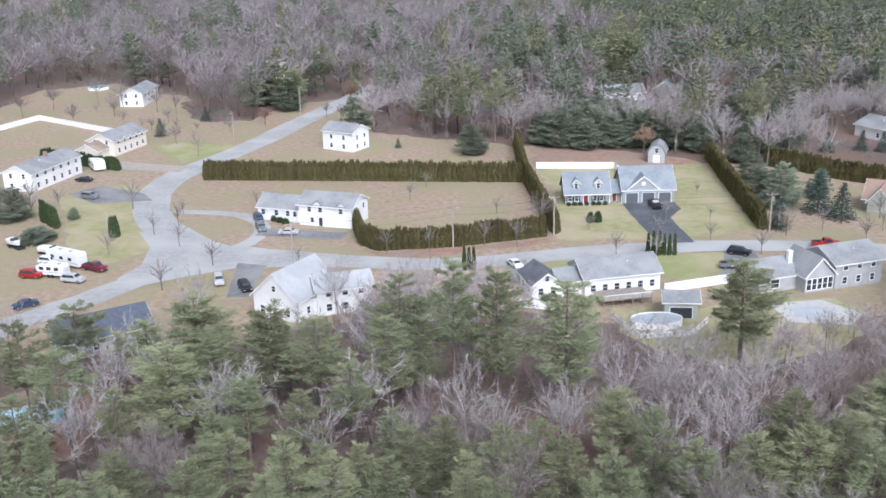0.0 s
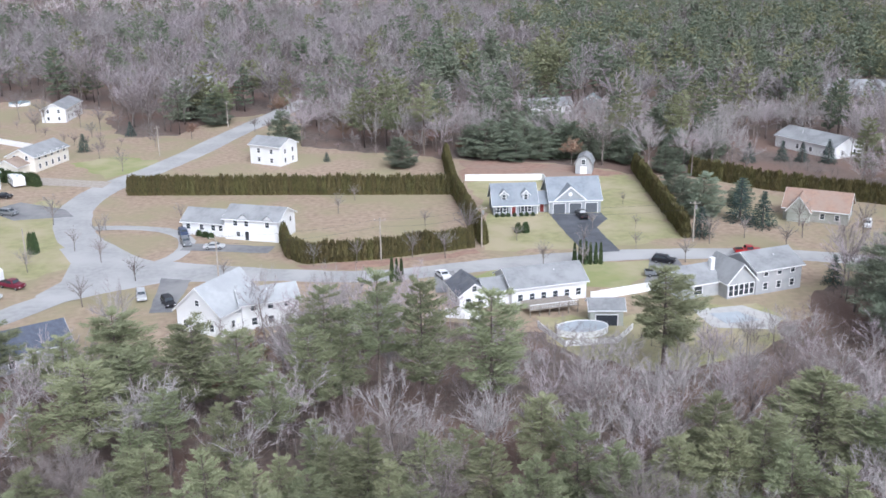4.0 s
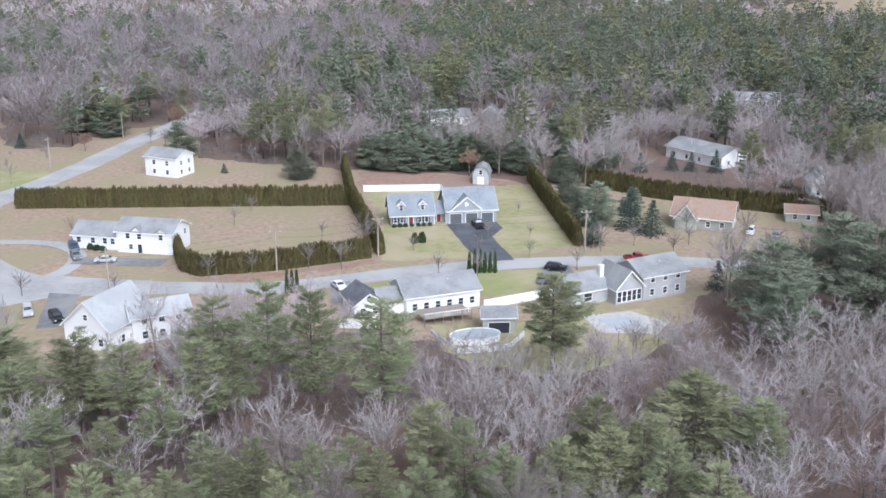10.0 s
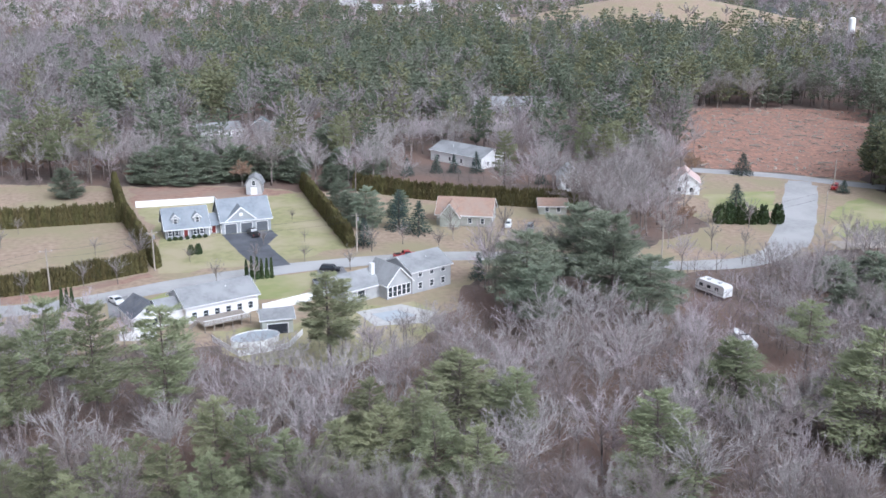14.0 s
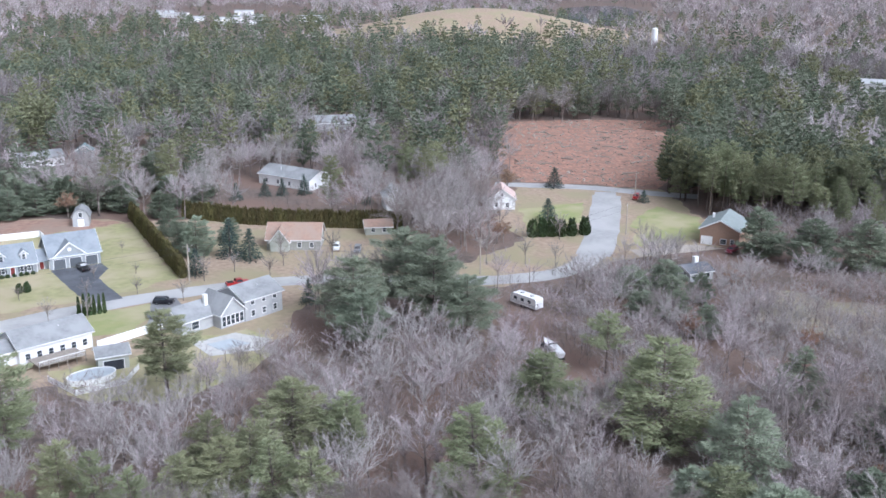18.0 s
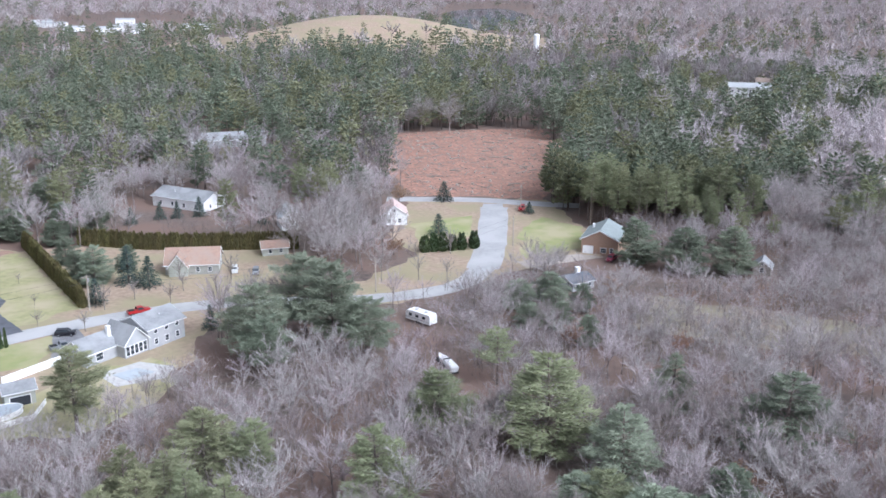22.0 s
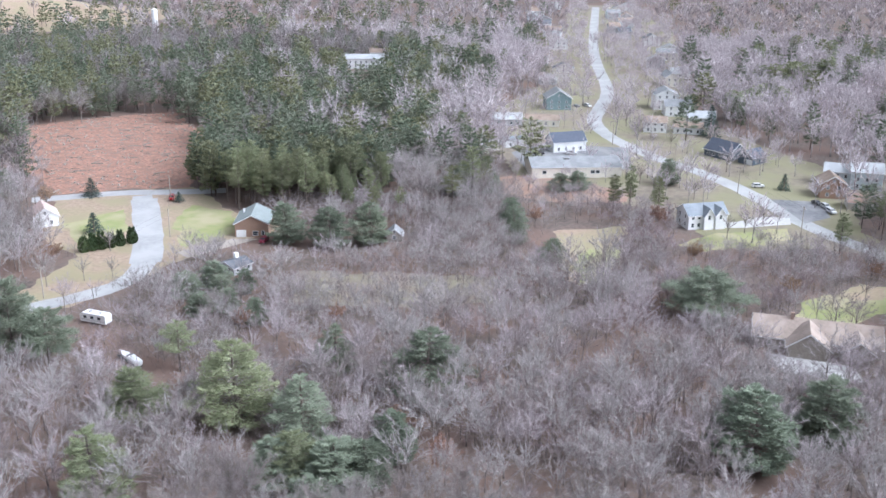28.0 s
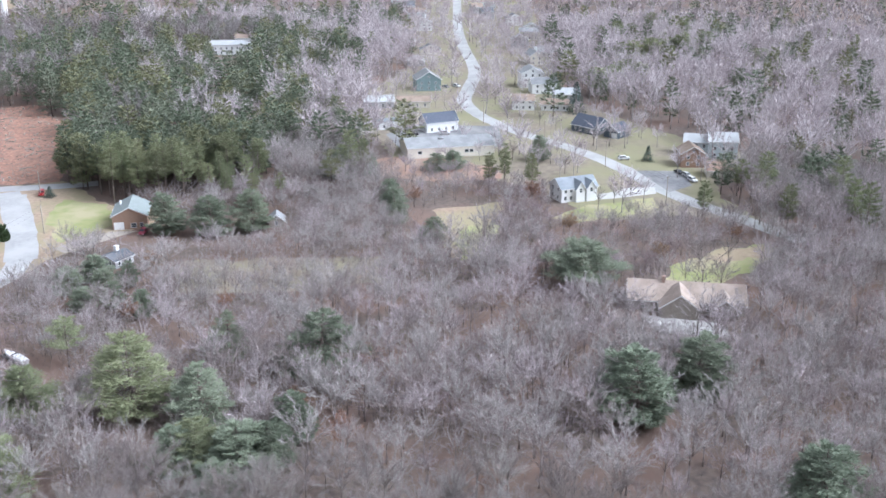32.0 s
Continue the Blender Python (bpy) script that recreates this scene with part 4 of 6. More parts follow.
def bare_parts(seed, h, spread=0.3, limbs=11, nb=7, ns=12, ne=2, wide=0.014, leafy=0, fork=0.3, long=1.0, sides=4):
    """A leafless broadleaf tree: trunk, limbs arching up to a rounded dome, branches along them and a haze of fine twigs at the shell."""
    rr = random.Random(seed)
    tr, cr = MB(), MB()
    rad = 0.010 * h + 0.05
    lean = Vector((rr.uniform(-0.06, 0.06), rr.uniform(-0.06, 0.06), 0)) * h
    hub = Vector((0, 0, h * 0.5)) + lean * 0.6
    mid = Vector((0, 0, h * fork)) + lean * 0.3
    tr.tube((0, 0, 0), mid, rad, rad * 0.8, sides + 2)
    tr.tube(mid, mid.lerp(hub, 1.2), rad * 0.8, rad * 0.4, sides + 1)
    R = h * spread
    for i in range(limbs):
        el = math.asin(0.12 + 0.86 * (i + rr.random() * 0.8) / limbs)
        a = i * 2.4 + rr.uniform(-0.4, 0.4)
        q = rr.uniform(0.82, 1.08)
        end = hub + Vector((math.cos(a) * math.cos(el) * R * q, math.sin(a) * math.cos(el) * R * q, math.sin(el) * (h - hub.z) * 0.86 * q))
        p0 = mid.lerp(hub, rr.uniform(0.0, 1.0) if el > 0.5 else rr.uniform(0, 0.7))
        c = p0.lerp(end, 0.45) + Vector((0, 0, 0.10 * h * math.cos(el))) * rr.uniform(0.2, 1.0) - Vector((math.cos(a), math.sin(a), 0)) * 0.04 * h
        w0 = rad * 0.5 * rr.uniform(0.7, 1.1)
        if sides > 3:
            tr.tube(p0, c, w0, w0 * 0.6, sides)
            tr.tube(c, end, w0 * 0.6, 0.02, 3)
        else:
            sliver(tr, p0, (end - p0) * 0.9, w0 * 0.6, rr)
        for j in range(nb):
            f = 0.18 + 0.82 * (j + rr.random()) / nb
            b0 = (p0 * (1 - f) ** 2 + c * 2 * f * (1 - f) + end * f * f)
            out = (b0 - hub + Vector((0, 0, 0.12 * h))).normalized()
            bd = (out * 0.8 + (end - p0).normalized() * 0.5 + Vector((rr.gauss(0, 0.5), rr.gauss(0, 0.5), rr.gauss(0.25, 0.35)))).normalized()
            b1 = b0 + bd * h * long * (0.2 - 0.09 * f) * rr.uniform(0.7, 1.2)
            if sides > 3:
                tr.tube(b0, b1, 0.045, 0.012, 3)
            else:
                sliver(cr, b0, b1 - b0, wide * 1.6, rr)
            for s in range(ns):
                c0 = b0.lerp(b1, 0.15 + 0.85 * (s + rr.random()) / ns)
                d = (bd + Vector((rr.gauss(0, 0.75), rr.gauss(0, 0.75), rr.gauss(0.1, 0.6)))).normalized() * h * long * rr.uniform(0.04, 0.085)
                sliver(cr, c0, d, wide, rr)
                for _ in range(ne):
                    e = (d.normalized() + Vector((rr.gauss(0, 0.55), rr.gauss(0, 0.55), rr.gauss(0.1, 0.5)))).normalized() * h * long * rr.uniform(0.03, 0.055)
                    sliver(cr, c0 + d * rr.uniform(0.2, 0.8), e, wide * 0.8, rr)
                for _ in range(leafy):
                    sliver(cr, c0 + d * rr.random() + Vector((rr.gauss(0, .25), rr.gauss(0, .25), rr.gauss(0, .25))), Vector((rr.gauss(0, .3), rr.gauss(0, .3), rr.gauss(0, .3))), 0.14, rr)
    return tr, cr


def bare_meshes(seed, h, twig=None, **kw):
    tr, cr = bare_parts(seed, h, **kw)
    return tr.mesh("trunk", M_BARK), cr.mesh("crown", twig or M_TWIG), 2.2 * h * kw.get("spread", 0.3)


PINES = [pine_meshes(10 + i, 20, low=(0.38, 0.33, 0.44, 0.36, 0.5)[i], spread=(0.20, 0.19, 0.21, 0.18, 0.2)[i], step=(0.04, 0.046, 0.05, 0.038, 0.043)[i], sprays=190, ln=0.7, hw=0.062, top=0.42) for i in range(5)]
BROAD = [pine_meshes(25 + i, 13, low=0.1, spread=0.3, step=(0.05, 0.06, 0.054)[i], sprays=210, ln=0.55, hw=0.052, top=0.7, ragged=0.25) for i in range(3)]
LAYER = [pine_meshes(45 + i, 12, needle=M_NEEDLEB, low=0.05, spread=0.33, step=0.075, sprays=230, ln=0.5, hw=0.05, top=0.9, ragged=0.2, m=6) for i in range(2)]
WIDE = [pine_meshes(60 + i, 16, needle=M_NEEDLEB, low=0.26, spread=0.36, step=0.062, sprays=420, ln=0.7, hw=0.065, top=0.42, ragged=0.4) for i in range(2)]
FULLP = [pine_meshes(30 + i, 9, needle=M_NEEDLEB, low=0.05, spread=0.33, step=0.06, sprays=220, ln=0.45, hw=0.05, top=0.6, ragged=0.2, m=6) for i in range(2)]
SPRUCES = [spruce_meshes(40 + i, 7) for i in range(2)]
BARES = [bare_meshes(50 + i, 14, spread=(0.36, 0.42, 0.33, 0.39, 0.44, 0.37)[i], fork=(0.26, 0.18, 0.34, 0.28, 0.15, 0.32)[i], limbs=13, nb=8, ns=14, ne=3, wide=0.0135, twig=(M_TWIGK, M_TWIG, M_TWIGK)[i % 3]) for i in range(6)]
REDS = [bare_meshes(70 + i, 8, spread=0.4, twig=M_TWIGR, fork=0.1, wide=0.013) for i in range(2)]
OAKS = [bare_meshes(75, 11, spread=0.34, twig=M_RUST, leafy=2, ns=8, ne=1)]
YARD = [bare_meshes(80 + i, 9, spread=0.34, limbs=10, fork=0.2, nb=6, ns=9, ne=1, wide=0.013) for i in range(3)]

TREE_KINDS = {
    "pine": (PINES, 20, "pine_tree", "tall white pine with open layered crown", "tree"),
    "wide": (WIDE, 16, "pine_tree", "spreading white pine with wide layered limbs", "tree"),
    "broad": (BROAD, 13, "pine_tree", "broad pine with foliage almost to the ground", "tree"),
    "layer": (LAYER, 12, "pine_tree", "young conical pine with distinct whorls of limbs", "tree"),
    "full": (FULLP, 9, "pine_tree", "bushy evergreen pine branching to the ground", "tree"),
    "spruce": (SPRUCES, 7, "spruce_tree", "conical dark spruce with dense needles", "tree"),
    "bare": (BARES, 14, "bare_tree", "leafless grey broadleaf tree with fine twigs", "tree"),
    "red": (REDS, 8, "bare_tree", "leafless thicket tree with reddish twigs", "tree"),
    "oak": (OAKS, 11, "oak_tree", "oak holding rust-brown winter leaves", "tree"),
    "yard": (YARD, 9, "street_tree", "small bare ornamental tree in a lawn", "tree"),
}
TR = random.Random(11)


def tree(kind, x, y, h, w=None):
    """Plants a tree of height h and, if given, crown width w."""
    meshes, h0, name, lab, cat = TREE_KINDS[kind]
    tr, cr, w0 = meshes[TR.randrange(len(meshes))]
    e = new(name)
    e.empty_display_size = 0.3
    tagged(e, lab, cat, "trees of the woods" if kind in ("bare", "pine", "red", "oak") else "yard trees")
    sw = w / w0 if w else h / h0 * TR.uniform(0.88, 1.14) * (1.5 if kind == "spruce" else 1)
    e.matrix_basis = Matrix.LocRotScale((x, y, -0.05), Euler((0, 0, TR.uniform(0, 6.28))), (sw, sw, h / h0))
    for nm, me in (("trunk", tr), ("crown", cr)):
        o = new(nm, me)
        o.parent = e
    PLANTED.append((x, y))


PLANTED = []
# x, y, height, crown width
GROVES = {
    "front": ("pine", [(-38.0, 143.2, 15, 9.7), (-24.4, 131.4, 18, 8.0), (-17.5, 128.9, 17, 7.8), (-6.9, 139.6, 19, 7.6), (1.2, 132.9, 23, 7.8), (7.2, 128.9, 23, 7.6), (17.0, 130.3, 21, 8.7), (-8.2, 128.4, 17, 7.0),
                       (46.0, 145.0, 18, 9.5), (-56.6, 143.0, 14, 8.2), (-57.7, 127.0, 18, 6.0), (-51.7, 124.1, 15, 7.3), (-44.3, 138.9, 13, 6.1), (-36.1, 120.6, 17, 9.1)]),
    "front_young": ("pine", [(-32.2, 128.6, 15, 6.7), (-48.8, 139.2, 11, 4.0), (-12.4, 120.9, 14, 6.2), (-25.9, 118.2, 14, 6.2), (-3.7, 130.9, 16, 4.7), (-25.5, 105.0, 13, 5.7), (11.0, 105.6, 13, 4.7),
                             (21.2, 113.0, 13, 5.7), (47.3, 107.1, 12, 6.5), (-51.7, 109.3, 16, 5.9), (-4.6, 104.3, 13, 5.3), (62.0, 103.3, 11, 4.1), (123.5, 115.7, 13, 7.6), (64.1, 108.8, 12, 6.5)]),
    "foreground": ("broad", [(-42.8, 96.3, 13, 7.3), (-28.6, 98.8, 13, 7.2), (-18.4, 102.0, 14, 6.0), (-13.0, 99.5, 13, 6.4), (-0.6, 105.2, 14, 7.0), (6.1, 104.8, 13, 6.6), (13.6, 102.1, 13, 6.5), (24.6, 106.8, 14, 6.0),
                             (28.2, 100.1, 13, 7.2), (35.7, 102.9, 12, 7.1), (41.9, 110.0, 14, 7.6), (-7.1, 99.8, 12, 6.4), (-38.0, 102.4, 12, 6.2), (18.7, 99.8, 12, 6.5), (41.4, 103.6, 13, 7.6), (47.0, 97.3, 14, 8.2)]),
    "middle": ("broad", [(50.7, 92.5, 13.4, 7.8), (74.8, 88.1, 15.7, 10.9), (110.4, 86.3, 20.2, 15.1), (100.6, 105.4, 12.9, 11.4), (99.2, 62.7, 11.2, 10.1), (57.0, 114.0, 14.6, 12.6)]),
    "layered": ("layer", [(112.7, 70.8, 15.1, 12.1), (141.7, 84.4, 12.3, 8.9), (144.5, 61.1, 15.7, 17.0)]),
    "roadside": ("wide", [(106.2, 164.6, 19, 16.5), (106.3, 152.5, 20, 13.2), (109.8, 144.6, 14, 11.3), (90.7, 159.1, 17, 13.2), (87.5, 149.0, 13, 10.4), (220.3, 21.0, 13, 19)]),
    "bushy": ("full", [(152.6, -9.8, 16.8, 15.1), (168.0, -19.3, 14.6, 12.5), (134.0, -47.7, 13.4, 13.0), (116.8, 50.9, 11, 8.6), (101.9, 54.5, 11, 12), (105.1, 50.0, 10.5, 8), (97, 66, 10, 9), (92, 52, 9, 8), (158.9, 148.0, 7.5, 8.0), (168.3, 147.2, 7.5, 8.0), (156.2, 131.9, 6.5, 6.6), (169.3, 137.1, 7, 5.8), (153.8, 120.2, 7, 6.5),
                       (150.9, 136.2, 6, 7.3), (161.7, 138.5, 7, 7), (287.9, 138.2, 9, 10.4), (298.8, 129.5, 8, 9.5), (271.2, 106.6, 8, 8.0), (249.8, 92.3, 7, 6.4), (239.8, 76.1, 7, 7.6), (313.6, 106.7, 7, 8), (319.1, 102.0, 7, 8),
                       (347.4, -29.9, 12, 15), (358, -38, 11, 13), (210, 154.5, 13, 10.5), (215.2, 141.5, 13, 11.5), (225, 132.5, 13.5, 11), (261, 99, 8, 8)]),
    "yard_pines": ("full", [(-92, 219, 3.4, 7), (-104, 237, 8, 9), (-89, 236, 3, 2.6), (80, 232, 11, 8), (78, 240, 8, 6), (80.4, 256.7, 8, 7), (92.2, 240.7, 7, 5.5), (-27, 332, 11, 9), (9.8, 294, 9, 8), (-66.5, 383, 13, 12), (-55, 371, 11.5, 10), (345, 76, 10, 8), (288.4, 135.1, 13, 9)]),
    "yards": ("spruce", [(87.9, 227.9, 10.5, 7.5), (91.3, 222.3, 8.5, 7), (74.8, 216.5, 7, 5.5), (122, 288, 6, 4.5), (127.3, 286, 6, 4.5), (90.6, 182.7, 6, 4.5), (213.5, 250.1, 7, 7.1), (183.9, 214.6, 7, 6.9), (225.3, 217.6, 4, 4.2), (134.1, 283.3, 7, 5), (146.4, 261.3, 6, 4.5),
                         (111.7, 287.2, 6, 4.5), (362.4, 35.1, 6.5, 5), (440, 88, 15, 10), (-92, 330, 6, 4.5), (-82.5, 355, 5, 4), (-13, 305, 3, 2.5)]),
    "back": ("full", [(41, 306, 11, 9), (48, 304, 11, 9), (57, 309, 13, 10), (61, 301, 11, 9), (66, 297, 11, 9), (32, 306, 10, 8), (72, 296, 11, 9), (76, 290, 10, 8), (44, 298, 9, 8), (52, 299, 10, 8), (35, 302, 12, 9), (45.4, 310, 12, 9), (51.3, 314.1, 12, 9), (59, 299.1, 11, 9),
                      (82, 306.8, 10, 8), (89.6, 288.6, 10, 8.5), (103.2, 295.4, 10, 8), (95.9, 322.9, 12, 9), (89.9, 314, 12, 9), (84, 278, 8, 7), (97, 281, 8, 7)]),
    "town_east": ("pine", [(556, 88, 20, 12), (562, 80, 21, 12), (568, 76, 20, 12), (574, 80, 19, 12), (586, 68, 20, 12), (594, 66, 21, 12), (618, 56, 19, 12), (552, 94, 19, 12), (484, 89, 15, 12), (496, 86, 15, 12), (507, 84, 15, 12), (513, 80, 16, 12), (509, 74, 15, 12)]),
    "town_west": ("pine", [(509, 285, 14, 8), (517, 282, 15, 8), (521, 275, 14, 8), (522, 265, 14, 8), (517, 254, 12, 8), (372, 202, 16, 8), (369, 190, 15, 8), (361, 178, 15, 8), (345, 186, 15, 8), (356, 200, 16, 8)]),
    "town_skirts": ("pine", [(621, 125, 19, 10), (639, 119, 20, 10), (637, 109, 19, 10), (688, 108, 21, 10), (683, 84, 20, 10), (677, 50, 14, 10), (589, 20, 15, 10), (626, 11, 15, 10), (668, 5, 16, 10), (692, -5, 16, 10), (528, -14, 14, 10), (562, -18, 15, 10), (542, 6, 13, 9), (552, 18, 12, 9), (530, 308, 15, 10), (549, 304, 16, 10), (559, 297, 16, 10), (562, 286, 15, 10), (611, 511, 18, 10), (639, 466, 18, 10), (611, 483, 17, 10), (667, 453, 18, 10)]),
    "ridge": ("pine", [(62.8, 401.6, 20, 10), (78.7, 416.3, 20, 10), (38.6, 455.6, 20, 10), (23.1, 446.2, 20, 10), (-46.5, 411.3, 18, 10), (-47.4, 468, 18, 10), (-64.8, 382.4, 16, 9), (-53.1, 373.6, 15, 9)]),
}
for kind, spots in GROVES.values():
    for x, y, hh, ww in spots:
        tree(kind, x, y, hh, ww)

# bare street and yard trees
for x, y, hh in ((22, 216, 9), (-3, 206.5, 5), (9, 209, 5.5), (47, 212, 4.5), (58, 209, 4), (75, 211, 6.5), (36, 200, 5), (66, 199, 5), (90, 205, 5.5), (44, 198, 5),
                 (-62, 229, 5), (-58, 213, 5.5), (-63, 238, 4), (-72, 208, 5), (-77, 244, 7), (-30, 199.5, 4), (-73, 300, 6), (13, 232, 4), (-8, 246, 5),
                 (111, 213, 7), (104, 208, 5), (100, 222, 6), (152, 182, 7), (158, 177, 6), (174, 196, 7), (62, 225, 3), (64, 246, 3), (-48, 200, 5),
                 (330, 60, 8), (312, 30, 8), (300, 33, 7), (405, 95, 8), (378, 62, 8), (340, 85, 8), (352, 78, 7), (246, -6, 7), (255, -13, 7), (425, 118, 9), (440, 130, 9), (455, 140, 9), (290, 36, 8), (16, 207.5, 6), (-12, 205, 5), (52, 226, 3.5), (33, 218, 3.5), (84, 214, 5), (97, 213, 5), (-46, 243, 4.5), (-4, 258, 4), (126, 190, 6), (134, 187, 6), (-66, 222, 5), (-55, 186, 5.5), (-46, 180, 5)):
    tree("yard", x, y, hh * 1.25)


for x, y, hh in ((-103, 347, 4), (-93, 337, 4.5), (-86, 331, 4), (-98, 341, 5), (-112, 357, 4), (-90, 343, 4.5), (-82, 338, 3.5), (-127, 374, 4), (-136, 376, 4), (-120, 372, 5), (-80, 325, 3)):
    tree("red", x, y, hh)


for x, y, hh in ((-128, 352, 8), (-118, 366, 9), (-96, 368, 9), (-104, 372, 10), (-88, 362, 8), (-79, 372, 10), (-84, 384, 11), (-120, 384, 11), (-132, 392, 12), (-95, 352, 6), (-74, 346, 7), (-145, 380, 10), (-152, 368, 9), (-70, 334, 6), (-100, 325, 6), (-84, 318, 6), (-96, 246, 6), (-100, 238, 7), (-104, 248, 7), (-110, 236, 6), (-40, 356, 6), (-34, 345, 7), (-5, 322, 6), (-14, 332, 8), (8, 318, 7), (16, 312, 8)):
    tree("bare", x, y, hh)
for x, y, hh in ((-53, 402, 11), (-8.5, 334, 7), (-33, 378, 9), (2, 329, 8), (20, 318, 7), (56, 322, 8), (66, 318, 7), (-60, 345, 6), (28, 308, 5)):
    tree("oak", x, y, hh)
for x, y, hh in ((-17.5, 328.7, 3.5), (-3.7, 317, 4), (2, 313, 3.5), (-10, 322, 3), (14, 300, 4), (22, 304, 4)):
    tree("red", x, y, hh)
def open_ground(x, y, pad=0):
    if inside(x, y, GLADE):
        return (x * 3.7 + y * 2.3) % 1 < 0.5
    return any(inside(x, y, P) for P in (OPEN_W, OPEN_E, CLEARING, OPEN_T, FIELD, LAWN_R))


def pine_share(x, y):
    """How much of the wood is evergreen at a place."""
    a = math.degrees(math.atan2(x + 15, y + 20))
    r = math.hypot(x + 15, y + 20)
    n = noise.noise((x * 0.012, y * 0.012, 3.3))
    m = noise.noise((x * 0.03, y * 0.03, 9.1))
    a += 7 * noise.noise((x * 0.01, y * 0.01, 7.7))
    r += 50 * n
    if r < 290:
        return 0.5 if r < 124 and a < 24 else 0.0
    if a > 62 or r > 1150:
        return 0.07 + 0.3 * max(0, m)
    if a > 42:
        base = 0.78 if 300 < r < 640 else 0.3
    elif a > 7:
        base = 0.28 if r < 420 else 0.85
    else:
        base = 0.2
    return base + 0.9 * m * min(0.6, 2 * base)


def house_near(x, y, d=7.5):
    return any((x - hx) ** 2 + (y - hy) ** 2 < d * d for hx, hy in HOUSE_SPOTS)


HOUSE_SPOTS = []
for o in bpy.data.objects:
    if o.type == "EMPTY" and o.parent is None and o.name.split(".")[0] in ("house", "shed", "barn", "garage", "warehouse", "pool_house", "garden_shed"):
        for c in o.children:
            if c.name.split(".")[0] == "wall":
                ctr = o.matrix_basis @ c.matrix_basis @ (sum((Vector(b) for b in c.bound_box), Vector()) / 8)
                HOUSE_SPOTS.append((ctr.x, ctr.y))

sc = random.Random(21)
CELL = 5.6
KEEP_CLEAR = [(70, 165, 13), (60, 160, 9), (80, 170, 8), (36, 160, 10), (45, 164, 8), (25, 166, 8), (-22, 158, 9), (-32, 157, 8), (-58, 132, 9), (125, 285, 13), (136, 276, 11), (120, 300, 10),
              (215, 258, 14), (235, 242, 11), (245, 245, 9), (200, 264, 8), (178, 232, 9), (171, 226, 7), (216, 8, 12), (205, -8, 10), (222, 165, 9), (240, 165, 8), (131, 152, 6), (120, 127.5, 5), (126, 146, 4), (117, 122, 4), (140, 162, 7), (150, 164, 7), (165, 167, 7), (218, 176, 14), (205, 172, 10), (183, 149, 6), (210, 180, 9), (36, 163, 8), (64, 168, 10), (218, 22, 7), (300, 45, 14), (205, 103, 5), (163, 177, 13), (205, 143, 12), (198, 150, 10), (216, 126, 10), (213, 160, 12), (226, 140, 12), (118, 118, 6), (122, 270, 10), (118, 262, 8), (104, 139, 6), (92, 157, 6), (128, 146, 7), (208, 171, 10), (180, 225, 11), (172, 212, 9), (128, 272, 14), (118, 258, 10), (137, 262, 10), (112, 275, 8), (127, 286, 14), (104, 130, 5), (-31, 142, 6), (-29, 136, 4), (98, 150, 8), (92, 150, 7), (104, 133, 7), (88, 160, 6), (112, 150, 6), (116, 122, 5), (115, 114, 5), (121, 128, 6), (112, 108, 4), (200, 166, 10), (199, 158, 8), (206, 160, 8), (-60, 147, 9), (-53, 150, 8), (-66, 142, 6), (207, 20, 7), (212, 13, 6), (211, 30, 6)]
# open sight lines before evergreens that stand clear and before houses in the woods: x, y, length, half width
GAPS = [(x, y, hh * (0.85 if x > 90 else 0.4), ww * (0.42 if x > 90 else 0.3)) for key in ("front", "foreground", "middle", "layered", "roadside", "bushy") for x, y, hh, ww in GROVES[key][1]]
GAPS += [(517, 340, 100, 13), (205, 390, 45, 17), (-74, 441, 40, 9), (68, 373, 36, 8), (85, 383, 36, 4), (132, 297, 34, 11), (211, -8, 12, 13), (268, 84, 30, 12), (258, 68, 16, 9), (252, -10, 22, 12), (297, 46, 26, 8), (150, 248, 20, 4)]


def in_gap(x, y):
    for px, py, L, W in GAPS:
        dx, dy = -10 - px, -35 - py
        q = math.hypot(dx, dy)
        along, side = ((x - px) * dx + (y - py) * dy) / q, ((x - px) * dy - (y - py) * dx) / q
        if -2 < along < L and abs(side) < W:
            return True
    return False


